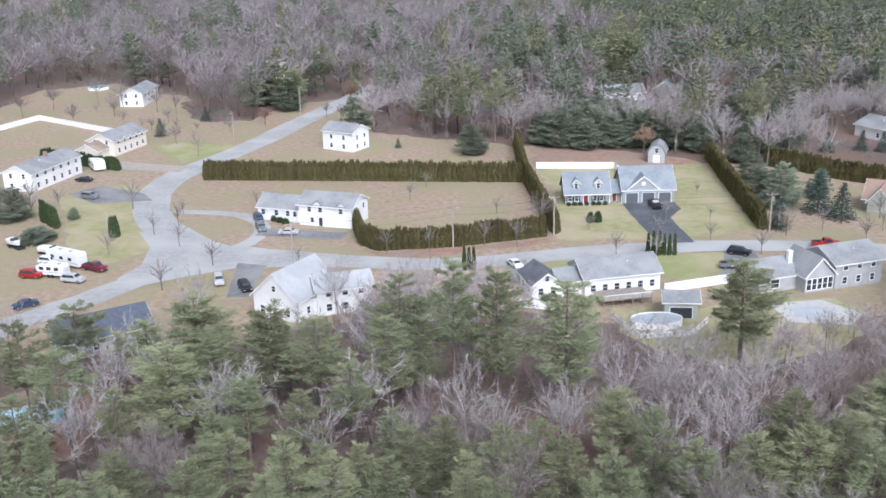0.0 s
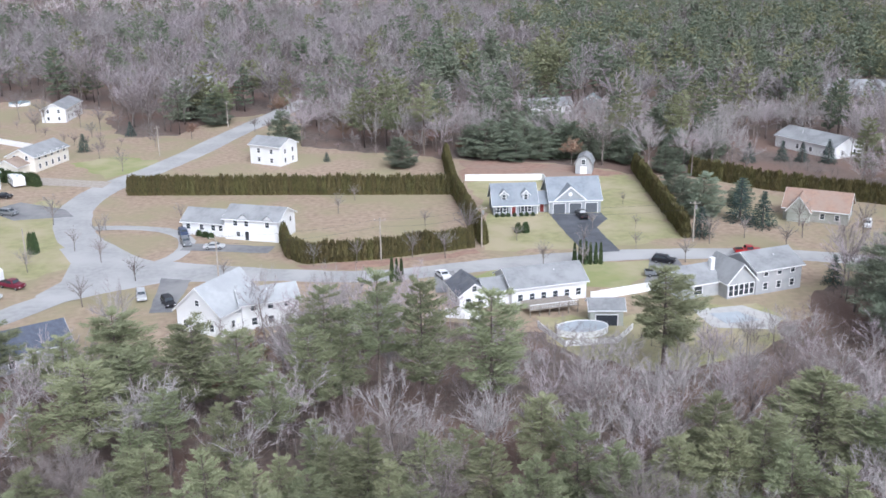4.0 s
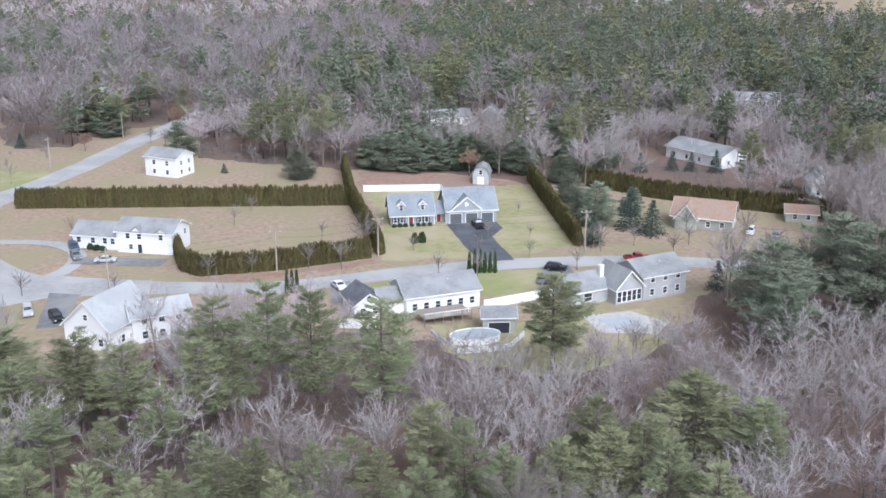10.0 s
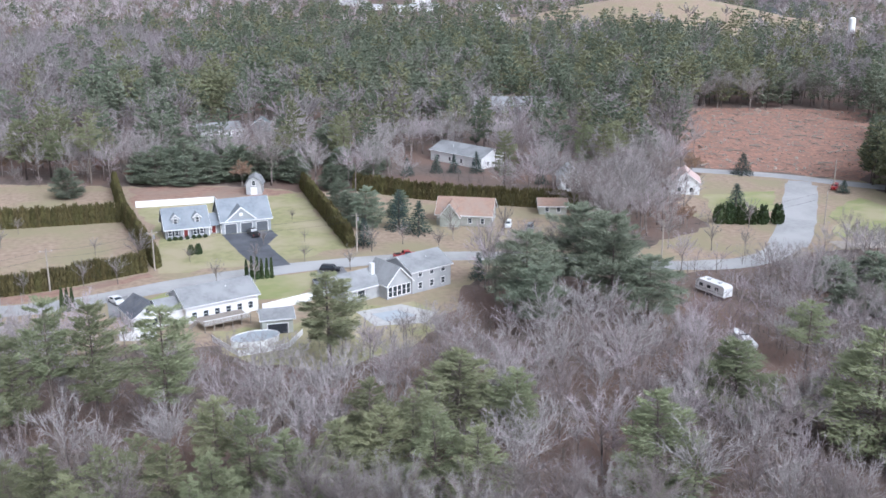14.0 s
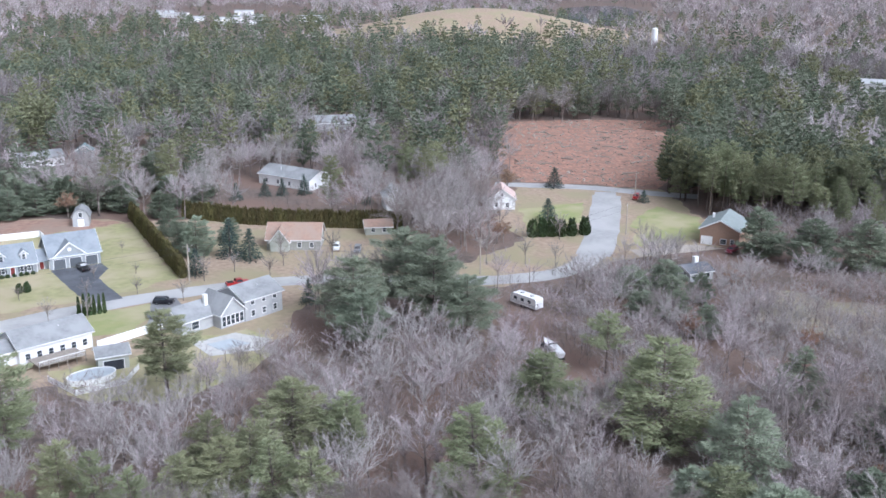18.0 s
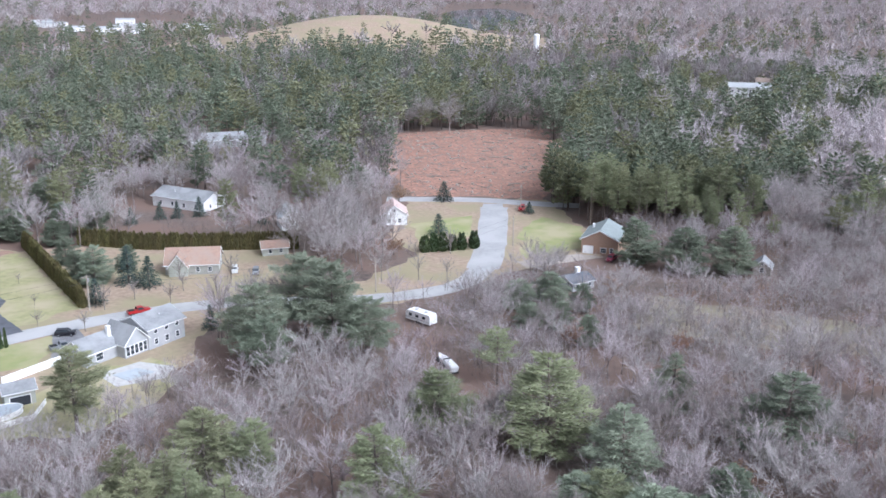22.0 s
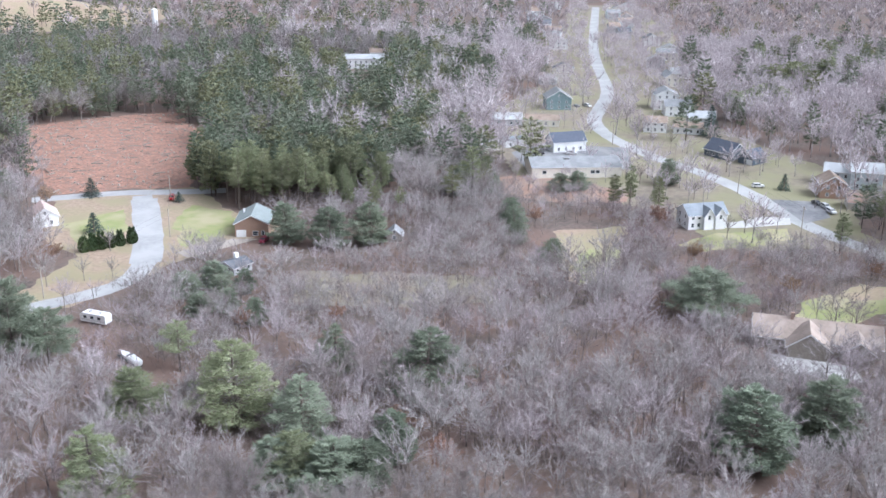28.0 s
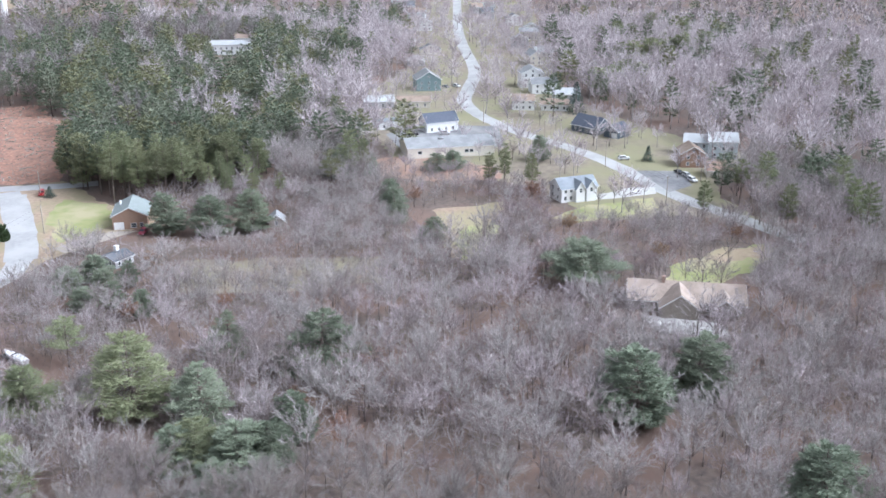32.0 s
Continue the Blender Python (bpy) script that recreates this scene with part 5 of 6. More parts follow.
near = {"pine": [], "bare": [], "red": [], "oak": []}
for i in range(-40, 80):
    for j in range(-19, 80):
        x, y = (i + sc.random()) * CELL, (j + sc.random()) * CELL
        r = math.hypot(x + 15, y + 20)
        a = math.degrees(math.atan2(x + 15, y + 20))
        if not (88 < r < 380 and -29 < a < 110) or open_ground(x, y) or house_near(x, y, 7.5) or in_gap(x, y):
            continue
        if any((x - px) ** 2 + (y - py) ** 2 < (26 if x > 60 else 12) for px, py in PLANTED[:190]) or any((x - px) ** 2 + (y - py) ** 2 < d * d for px, py, d in KEEP_CLEAR):
            continue
        u = sc.random()
        if r > 205 and a < 42 and sc.random() < 0.3:
            continue
        low = 0.7 if (105 < x < 200 and 85 < y < 168) or (180 < x < 262 and 70 < y < 172) else 1.0
        if (x - 127) ** 2 + (y - 142) ** 2 < 260:
            low = 0.36
        for q in (18, 40, 62):
            if a > 50 and inside(x + q * math.sin(radians(a)), y + q * math.cos(radians(a)), OPEN_T):
                low = 0.5
        if r < 150 and a < 22 and u > 0.55 and sc.random() < 0.4:
            continue
        front = 8 < x < 84 and 128 < y < 168
        if front and sc.random() < 0.22:
            continue
        low *= 0.7 if front else 1
        bare_only = front or any((x - px) ** 2 + (y - py) ** 2 < d * d for px, py, d in ((145, 212, 34), (212, 176, 16), (175, 220, 18), (128, 285, 28)))
        if u < pine_share(x, y) and not bare_only:
            near["pine"].append((r, x, y, max(0.7, low) * (sc.uniform(10, 14) if r < 205 else sc.uniform(16, 22))))
        elif u > 0.99 and r > 120:
            near["oak"].append((r, x, y, sc.uniform(6, 10)))
        elif u > 0.8 and (40 < a and r < 260 or r < 160):
            near["red"].append((r, x, y, sc.uniform(4, 8)))
        else:
            near["bare"].append((r, x, y, low * (sc.uniform(10.5, 15) if r < 205 or a > 48 and r < 300 else sc.uniform(12, 17))))
for x, y, hh in ((150, 222, 17), (156, 215, 17), (146, 212, 18), (160, 226, 18), (154, 232, 17), (137, 208, 18), (163, 216, 16), (168, 236, 17), (143, 187, 12), (145, 238, 16), (131, 214, 17), (147, 204, 17), (139, 222, 18)):
    near["bare"].append((0, x, y, hh))
for i in range(26):
    t = i / 25
    q = sc.uniform(2, 30)
    near["bare"].append((1, 268 + 72 * t + q * 0.5 + sc.uniform(-3, 3), 376 - 38 * t + q * 0.85 + sc.uniform(-3, 3), sc.uniform(13, 21)))
rest = {"pine": [], "bare": []}
for kind, most in (("pine", 165), ("bare", 235), ("red", 45), ("oak", 50)):
    rows_near = sorted(near[kind])
    for r, x, y, hh in rows_near[:most]:
        tree(kind, x, y, hh)
    rest["pine" if kind == "pine" else "bare"] += [(x, y, hh, x * 7 % 6.28) for r, x, y, hh in rows_near[most:]]


def simple_tree(kind, seed, n):
    """A tree one metre high in triangles: n is 2 for the middle woods, 1 for the far, 0 for the farthest and -1 for brush."""
    i = seed % 6
    if kind == "pine":
        h = 19
        tr, cr = pine_parts(seed, h, (0.24, 0.3, 0.18, 0.34, 0.15, 0.26)[i], (0.27, 0.29, 0.25, 0.28, 0.26, 0.31)[i], (0.095, 0.07, 0.06)[n], (10, 24, 34)[n], (2.2, 1.6, 1.2)[n], (0.62, 0.29, 0.22)[n], top=0.48, limbs=False, m=(4, 5, 5)[n])
    else:
        h = 15
        sp, fk = (0.34, 0.4, 0.31, 0.38, 0.42, 0.35)[i], (0.28, 0.2, 0.34, 0.26, 0.22, 0.34)[i]
        if n == 2:
            tr, cr = bare_parts(seed, h, sp, 11, 6, 13, 0, 0.036, 0, fk, 1.2, 3)
        elif n == 1:
            tr, cr = bare_parts(seed, h, sp, 9, 5, 8, 0, 0.08, 0, fk, 1.45, 3)
        elif n == 0:
            tr, cr = bare_parts(seed, h, sp, 6, 3, 3, 0, 0.3, 0, fk, 1.9, 3)
        else:
            tr, cr = bare_parts(seed, h, 0.5, 6, 3, 4, 0, 0.075, 0, 0.05, 1.9, 3)
    tris = [[(f[0], f[i], f[i + 1]) for f in mb.f for i in range(1, len(f) - 1)] for mb in (tr, cr)]
    v = np.array(tr.v + cr.v) / h
    f = np.array(tris[0] + [tuple(i + len(tr.v) for i in q) for q in tris[1]])
    return v, f, np.array([0] * len(tris[0]) + [1] * len(tris[1]))


POND, FARTOWN, HILL = (865, 1000), (405, 1090), (545, 800)
HILL_H, HILL_P, HILL_Q = 26, 190, 130


def hill_rise(x, y):
    """Height of the ground on the grassy hill."""
    k = math.hypot(((x - HILL[0]) * 0.835 - (y - HILL[1]) * 0.55) / HILL_P, ((x - HILL[0]) * 0.55 + (y - HILL[1]) * 0.835) / HILL_Q)
    return HILL_H * (0.5 + 0.5 * math.cos(math.pi * k)) if k < 1 else 0.0


def woods(name, label, spots, kind, ms, variants=6, n=1):
    """Far woods: many simple trees in one mesh."""
    shapes = [simple_tree(kind, 300 + i, n) for i in range(variants)]
    V, F, I, o = [], [], [], 0
    for q, (x, y, h, a) in enumerate(spots):
        v, f, mi = shapes[int(x * 13 + y * 7) % variants]
        c, s = math.cos(a), math.sin(a)
        w = h * (1.0 + 0.2 * math.sin(q * 1.7))
        V.append(np.c_[(v[:, 0] * c - v[:, 1] * s) * w + x, (v[:, 0] * s + v[:, 1] * c) * w + y, v[:, 2] * h + hill_rise(x, y)])
        F.append(f + o)
        I.append(mi * (1 + int(x * 5.3 + y * 11.7) % len(ms)))
        o += len(v)
    V, F, I = np.concatenate(V), np.concatenate(F), np.concatenate(I)
    me = bpy.data.meshes.new(name)
    me.vertices.add(len(V))
    me.vertices.foreach_set("co", V.ravel())
    me.loops.add(F.size)
    me.loops.foreach_set("vertex_index", F.ravel())
    me.polygons.add(len(F))
    me.polygons.foreach_set("loop_start", np.arange(0, F.size, 3))
    me.polygons.foreach_set("loop_total", np.full(len(F), 3))
    me.materials.append(M_BARKP if kind == "pine" else M_BARKH if M_TWIGP in ms else M_BARK)
    for m in ms:
        me.materials.append(m)
    me.polygons.foreach_set("material_index", I)
    me.update()
    return tagged(new(name, me), label, "woods", kind="stuff")


FAR_OPEN = [(POND[0], POND[1], 80), (POND[0] + 85, POND[1] + 100, 80), (POND[0] - 85, POND[1] - 100, 80), (POND[0] - 130, POND[1] - 152, 45), (FARTOWN[0], FARTOWN[1], 90), (FARTOWN[0] + 60, FARTOWN[1] + 90, 80)]
flat("pond", [(POND[0] + 45 * math.cos(a) + 140 * math.sin(a), POND[1] - 38 * math.cos(a) + 165 * math.sin(a) + 9 * math.sin(3 * a)) for a in [2 * math.pi * i / 40 for i in range(40)]], 0.3, M_POND, "bright pond mirroring the pale sky", "water")
for i in range(12):
    x, y = FARTOWN[0] + sc.uniform(-60, 110), FARTOWN[1] + sc.uniform(-50, 130)
    plain_house("far low pale commercial building", (x, y), (x + sc.uniform(14, 30), y - sc.uniform(6, 16)), sc.uniform(10, 18), sc.uniform(4, 6.5), 1.4, M_WHITE, M_RPALE, n=5, ends="", group="far commercial buildings", name="building")
far = {"pine": [], "bare": [], "pine2": [], "bare2": [], "maple": [], "maple2": []}
for r0, r1, cell, hmin, hmax in ((380, 760, 9.2, 12, 23), (760, 1900, 19, 14, 20), (1900, 4300, 52, 22, 30)):
    n = int(2 * r1 / cell)
    for i in range(n):
        for j in range(n):
            x, y = -r1 + (i + sc.random()) * cell, -r1 + (j + sc.random()) * cell
            r = math.hypot(x + 15, y + 20)
            a = math.degrees(math.atan2(x + 15, y + 20))
            if not (r0 < r < r1 and -29 < a < 100):
                continue
            if inside(x, y, CLEARING) or (inside(x, y, OPEN_T) and sc.random() < 0.96) or inside(x, y, OPEN_W) or house_near(x, y, 9) or r < 700 and in_gap(x, y):
                continue
            if r > 700 and any((x - px) ** 2 + (y - py) ** 2 < d * d for px, py, d in FAR_OPEN):
                continue
            if r > 560 and hill_rise(x, y) > 9:
                continue
            # bare trees past a bearing of about 55 degrees get the haze-pale colours
            far[("pine" if sc.random() < pine_share(x, y) else "maple" if a + 14 * noise.noise((x * 0.008, y * 0.008, 2.2)) > 55 else "bare") + ("" if r0 < 700 else "2")].append((x, y, sc.uniform(hmin, hmax), sc.uniform(0, 6.28)))
road_pts = smooth_line(TOWN, 9.0)
for i in range(2300):
    x, y = sc.uniform(290, 1000), sc.uniform(-10, 400)
    if inside(x, y, OPEN_T) and (x > 470 or i % 2 == 0) and not house_near(x, y, 8) and all((x - p.x) ** 2 + (y - p.y) ** 2 > 64 for p in road_pts):
        far["maple"].append((x, y, sc.uniform(8, 15), sc.uniform(0, 6.28)))
woods("pine_grove", "evergreen pines standing among the bare woods", rest["pine"], "pine", (M_NEEDLEB, M_NEEDLE, M_NEEDLED), 6, 2)
woods("bare_grove", "leafless grey trees of the middle woods", rest["bare"], "bare", (M_TWIG, M_TWIGM, M_TWIG, M_TWIGK), 6, 2)
woods("pine_woods", "distant dark green pine woods", far["pine"], "pine", (M_NEEDLEB, M_NEEDLE, M_NEEDLED))
woods("bare_woods", "distant leafless grey-brown woods", far["bare"], "bare", (M_TWIG, M_TWIGM, M_TWIG, M_TWIGK))
# haze is painted into the twig and bark colours of these two
woods("maple_woods", "distant leafless woods, mauve twigs paled for haze", far["maple"], "bare", (M_TWIGP, M_TWIGM, M_TWIGP))
woods("far_maple_woods", "farthest leafless woods, twigs paled for haze", far["maple2"], "bare", (M_TWIGP, M_TWIGM, M_TWIGP), 6, 0)
woods("far_pine_woods", "farthest pines, hazy green on the plain", far["pine2"], "pine", (M_NEEDLEB, M_NEEDLE, M_NEEDLED), 6, 0)
woods("far_bare_woods", "farthest leafless woods of the plain", far["bare2"], "bare", (M_TWIG, M_TWIGM, M_TWIG, M_TWIGK), 6, 0)

# undergrowth: low brush below the near trees
brush = []
for _ in range(3600):
    r, a = math.sqrt(sc.uniform(85 ** 2, 300 ** 2)), radians(sc.uniform(-28, 100))
    x, y = -15 + r * math.sin(a), -20 + r * math.cos(a)
    if not open_ground(x, y) and not house_near(x, y, 6):
        brush.append((x, y, sc.uniform(1.2, 3.4), sc.uniform(0, 6.28)))
for _ in range(2300):
    x, y = sc.uniform(-60, 130), sc.uniform(70, 165)
    if not open_ground(x, y) and not house_near(x, y, 6):
        brush.append((x, y, sc.uniform(1.5, 4.5), sc.uniform(0, 6.28)))
for _ in range(130):
    x, y = sc.uniform(98, 152), sc.uniform(246, 306)
    if not inside(x, y, OPEN_E) and not house_near(x, y, 8):
        brush.append((x, y, sc.uniform(1.2, 4.0), sc.uniform(0, 6.28)))
woods("brush", "low leafless reddish brush under the trees", brush, "bare", (M_TWIGR, M_TWIGK), 6, -1)

# dense young growth of the low ground
young, mauve = [], []
for _ in range(9000):
    r, a = math.sqrt(sc.uniform(150 ** 2, 330 ** 2)), radians(sc.uniform(38, 108))
    x, y = -15 + r * math.sin(a), -20 + r * math.cos(a)
    if open_ground(x, y) or house_near(x, y, 8) or noise.noise((x * 0.03, y * 0.03, 1.7)) < -0.15 or any((x - px) ** 2 + (y - py) ** 2 < d * d * 0.6 for px, py, d in KEEP_CLEAR) or in_gap(x, y):
        continue
    (young if noise.noise((x * 0.02, y * 0.02, 4.4)) > 0.05 else mauve).append((x, y, sc.uniform(4, 8), sc.uniform(0, 6.28)))
woods("thicket_red", "dense leafless thicket with reddish twigs", young[:1300], "bare", (M_TWIGR, M_TWIGM), 6, -1)
woods("thicket_grey", "dense leafless young growth with mauve-grey twigs", mauve[:1700], "bare", (M_TWIGM, M_TWIG), 6, -1)

# ---- hedges ----
def arbor_mesh(seed, h=4.0, w=0.95, m=None, pw=2.2):
    rr = random.Random(seed)
    mb = MB()
    for _ in range(230):
        k = rr.random()
        rd = w * (1 - (0.75 if pw > 2 else 0.92) * k ** pw) * rr.uniform(0.72, 1.0)
        a = rr.uniform(0, 6.28)
        d = Vector((math.cos(a) * 0.25, math.sin(a) * 0.25, rr.uniform(0.4, 0.9)))
        sliver(mb, (math.cos(a) * rd, math.sin(a) * rd, 0.05 + h * 0.93 * k), d, 0.17, rr)
    for i in range(5):
        k0, k1 = i / 5, (i + 1) / 5
        mb.tube((0, 0, h * 0.95 * k0), (0, 0, h * 0.95 * k1), w * 0.8 * (1 - (0.75 if pw > 2 else 0.92) * k0 ** pw), w * 0.8 * (1 - (0.75 if pw > 2 else 0.92) * k1 ** pw), 8)
    return mb.mesh("shrub", m or M_ARBOR)


ARB = [arbor_mesh(400 + i) for i in range(4)]
ARBC = [arbor_mesh(440 + i, 4.0, 0.62, M_ARBORG, 1.0) for i in range(3)]
ARBG = [arbor_mesh(420 + i, 4.0, 0.75, M_ARBORG) for i in range(2)]


def hedge(label, pts, h, step=1.15, meshes=ARB, name="hedge", wide=1.0):
    e = thing(name, label, "hedge", pts[0][0], pts[0][1])
    for (x0, y0), (x1, y1) in zip(pts, pts[1:]):
        n = max(1, int(math.hypot(x1 - x0, y1 - y0) / step))
        for i in range(n):
            t = (i + 0.5) / n
            o = new("shrub", meshes[TR.randrange(len(meshes))])
            o.parent = e
            s = h / 4 * TR.uniform(0.92, 1.08)
            ws = wide * TR.uniform(0.95, 1.15)
            o.matrix_basis = Matrix.LocRotScale((x0 + (x1 - x0) * t - pts[0][0] + TR.uniform(-.12, .12), y0 + (y1 - y0) * t - pts[0][1] + TR.uniform(-.12, .12), 0),
                                                Euler((0, 0, TR.uniform(0, 6.28))), (ws, ws, s))
    return e


hedge("long tall brown-green arborvitae hedge", [(-65, 271.5), (21.3, 261.6)], 5.2, 1.3, wide=1.1)
hedge("arborvitae hedge along the side of the lot", [(23, 301), (22.5, 262), (25.2, 216)], 5.2, 1.3, wide=1.1)
hedge("arborvitae hedge curving along the road", [(-19.6, 223), (-17.5, 212), (-14, 207.5), (2, 209), (22.5, 214.7)], 4.6, 1.25, wide=1.1)
hedge("tall brown-green arborvitae hedge beside the lawn", [(76, 281), (71.2, 215.6)], 5.0, 1.3, wide=1.15)
hedge("dark hedge behind the eastern lots", [(90, 274), (104.9, 256), (121, 243), (141, 229)], 5.0, 1.3, wide=1.15)
hedge("row of pointed green arborvitae shrubs", [(42.2, 200.2), (48.6, 199.8)], 4.8, 0.95, ARBC, wide=0.75)
hedge("clump of pointed green arborvitae shrubs", [(3.6, 193.6), (6.8, 193.3)], 4.6, 0.85, ARBC, wide=0.75)
hedge("pair of columnar arborvitae", [(-75.5, 221), (-73.8, 221)], 4.5, 0.85, ARBG)
hedge("dark tight arborvitae row", [(-96, 235), (-90.5, 228.5)], 5.2, 1.0, ARBG, wide=1.0)
hedge("dark rounded evergreen row", [(168, 203), (181, 197), (186, 196)], 5.0, 2.6, ARBG, wide=2.0)
hedge("hedge beside the white house", [(-120, 300), (-104, 291), (-92, 284)], 3.6, 1.4, ARBG, wide=1.3)
hedge("low foundation shrubs by the white house", [(-45, 236), (-36, 227.5)], 1.3, 2.0, ARBG, wide=1.0)
hedge("low foundation shrubs by the blue-grey house", [(30, 238), (40.5, 238)], 0.9, 1.4, ARBG, wide=0.7)
hedge("pair of small evergreens in the lawn", [(33.5, 224), (36.5, 224)], 2.4, 1.5, ARBG, wide=1.1)

# ---- fences ----
def fence(label, pts, h=1.9, m=M_TRIM):
    e = thing("fence", label, "fence", pts[0][0], pts[0][1])
    for (x0, y0), (x1, y1) in zip(pts, pts[1:]):
        L, a = math.hypot(x1 - x0, y1 - y0), math.atan2(y1 - y0, x1 - x0)
        n = max(1, round(L / 2.4))
        for i in range(n):
            b = Matrix.Translation((x0 - pts[0][0], y0 - pts[0][1], 0)) @ Matrix.Rotation(a, 4, "Z") @ Matrix.Translation((L * i / n, 0, 0))
            part("fence_panel", MB().box(0.06, -0.03, 0.05, L / n - 0.06, 0.03, h), m, e).matrix_basis = b
            part("fence_post", MB().box(-0.06, -0.06, 0, 0.06, 0.06, h + 0.12), m, e).matrix_basis = b
    return e


fence("white vinyl panel fence round the brown yard", [(-151, 345), (-144, 362.4), (-108.3, 334.7)])
fence("white vinyl panel fence behind the lawn", [(26.5, 275.2), (48, 273.2), (48.5, 262)])
fence("white vinyl fence behind the pool", [(41.5, 178.5), (57, 183.5)])
fence("low white railing round the pool terrace", [(29.5, 166.5), (32.6, 157.5), (41.8, 158), (46, 164)], 1.2)
fence("white vinyl fence by the garage", [(13.5, 173), (20, 171)])

def pool_round(x, y):
    e = thing("swimming_pool", "pale green swimming pool with white coping", "pool", x, y, 20, 0.02)
    part("coping", MB().box(-6.5, -4, 0, 6.5, 4, 0.14), M_CONC, e)
    part("water", MB().box(-5.6, -3.1, 0.14, 5.6, 3.1, 0.16), M_WATER, e)


flat("pool_terrace", [(-70, 140), (-62, 145), (-49, 138), (-50, 122), (-60, 119), (-72, 126)], 0.015, M_LEAF, "leaf-strewn terrace round the pool", "ground")
pool_round(-62, 134)
fence("white vinyl fence below the pool", [(-74, 133), (-66, 122), (-58, 116)])

# ---- utility poles ----
def pole(x, y, h=9.6, arm=True, yaw=0, lamp=False):
    e = thing("utility_pole", "weathered wooden utility pole beside the road", "pole", x, y, yaw, group="utility poles")
    part("shaft", MB().tube((0, 0, -0.3), (0, 0, h), 0.19, 0.13, 8), M_POLE, e)
    if arm:
        part("crossarm", MB().box(-1.2, -0.06, h - 0.7, 1.2, 0.06, h - 0.58), M_POLE, e)
        for u in (-1.1, 0, 1.1):
            part("insulator", MB().tube((u, 0, h - 0.58), (u, 0, h - 0.35), 0.06, 0.04, 6), M_TRIM, e)
    if lamp:
        part("transformer", MB().tube((0.35, 0, h - 2.0), (0.35, 0, h - 1.1), 0.24, 0.24, 10), M_RIM, e)
    return (x, y, h)


LINE = [pole(-66, 320, yaw=60), pole(-31, 198.8, yaw=10), pole(2.2, 207.6, yaw=0), pole(24.6, 214.2, yaw=5, lamp=True), pole(71.8, 212.6, yaw=-5, lamp=True), pole(136.8, 180.5, yaw=-30),
        pole(194, 190.5, yaw=45), pole(225, 221.5, yaw=45)]
pole(-50.4, 365, yaw=60)
pole(-74, 214, 8, False)
TLINE = [pole(x, y, 10.5, yaw=40) for x, y in ((306, 16), (346.8, 48.5), (372, 82), (398, 120))]
for row in (LINE[1:], TLINE):
    for (x0, y0, h0), (x1, y1, h1) in zip(row, row[1:]):
        for dz, off in ((0.3, 0.0), (1.9, 0.15)):
            cu = bpy.data.curves.new("wire", "CURVE")
            cu.dimensions, cu.bevel_depth, cu.bevel_resolution = "3D", 0.018, 0
            sp = cu.splines.new("POLY")
            sp.points.add(12)
            for i in range(13):
                t = i / 12
                sp.points[i].co = (x0 + (x1 - x0) * t + off, y0 + (y1 - y0) * t, h0 - dz + (h1 - h0) * t - 1.1 * 4 * t * (1 - t) * 0.8, 1)
            cu.materials.append(M_WIRE)
            tagged(new("wire", cu), "thin dark overhead wire between poles", "wire")

# ---- vehicles ----
PAINT = {}


def paint(name, c):
    if name not in PAINT:
        PAINT[name] = mat("paint_" + name, c, None, 2.0, rough=0.3)
    return PAINT[name]


PROFILE = {
    "sedan": [(0, .35), (0, .75), (.15, .9), (1.0, .98), (1.7, 1.42), (3.0, 1.45), (3.8, 1.02), (4.55, .95), (4.65, .7), (4.65, .35)],
    "suv": [(0, .4), (0, .95), (.12, 1.1), (1.1, 1.15), (1.7, 1.72), (4.2, 1.76), (4.65, 1.1), (4.7, .8), (4.7, .4)],
    "pickup": [(0, .5), (0, 1.0), (.12, 1.15), (1.4, 1.2), (1.95, 1.85), (3.3, 1.88), (3.6, 1.25), (5.6, 1.22), (5.65, .8), (5.65, .5)],
}


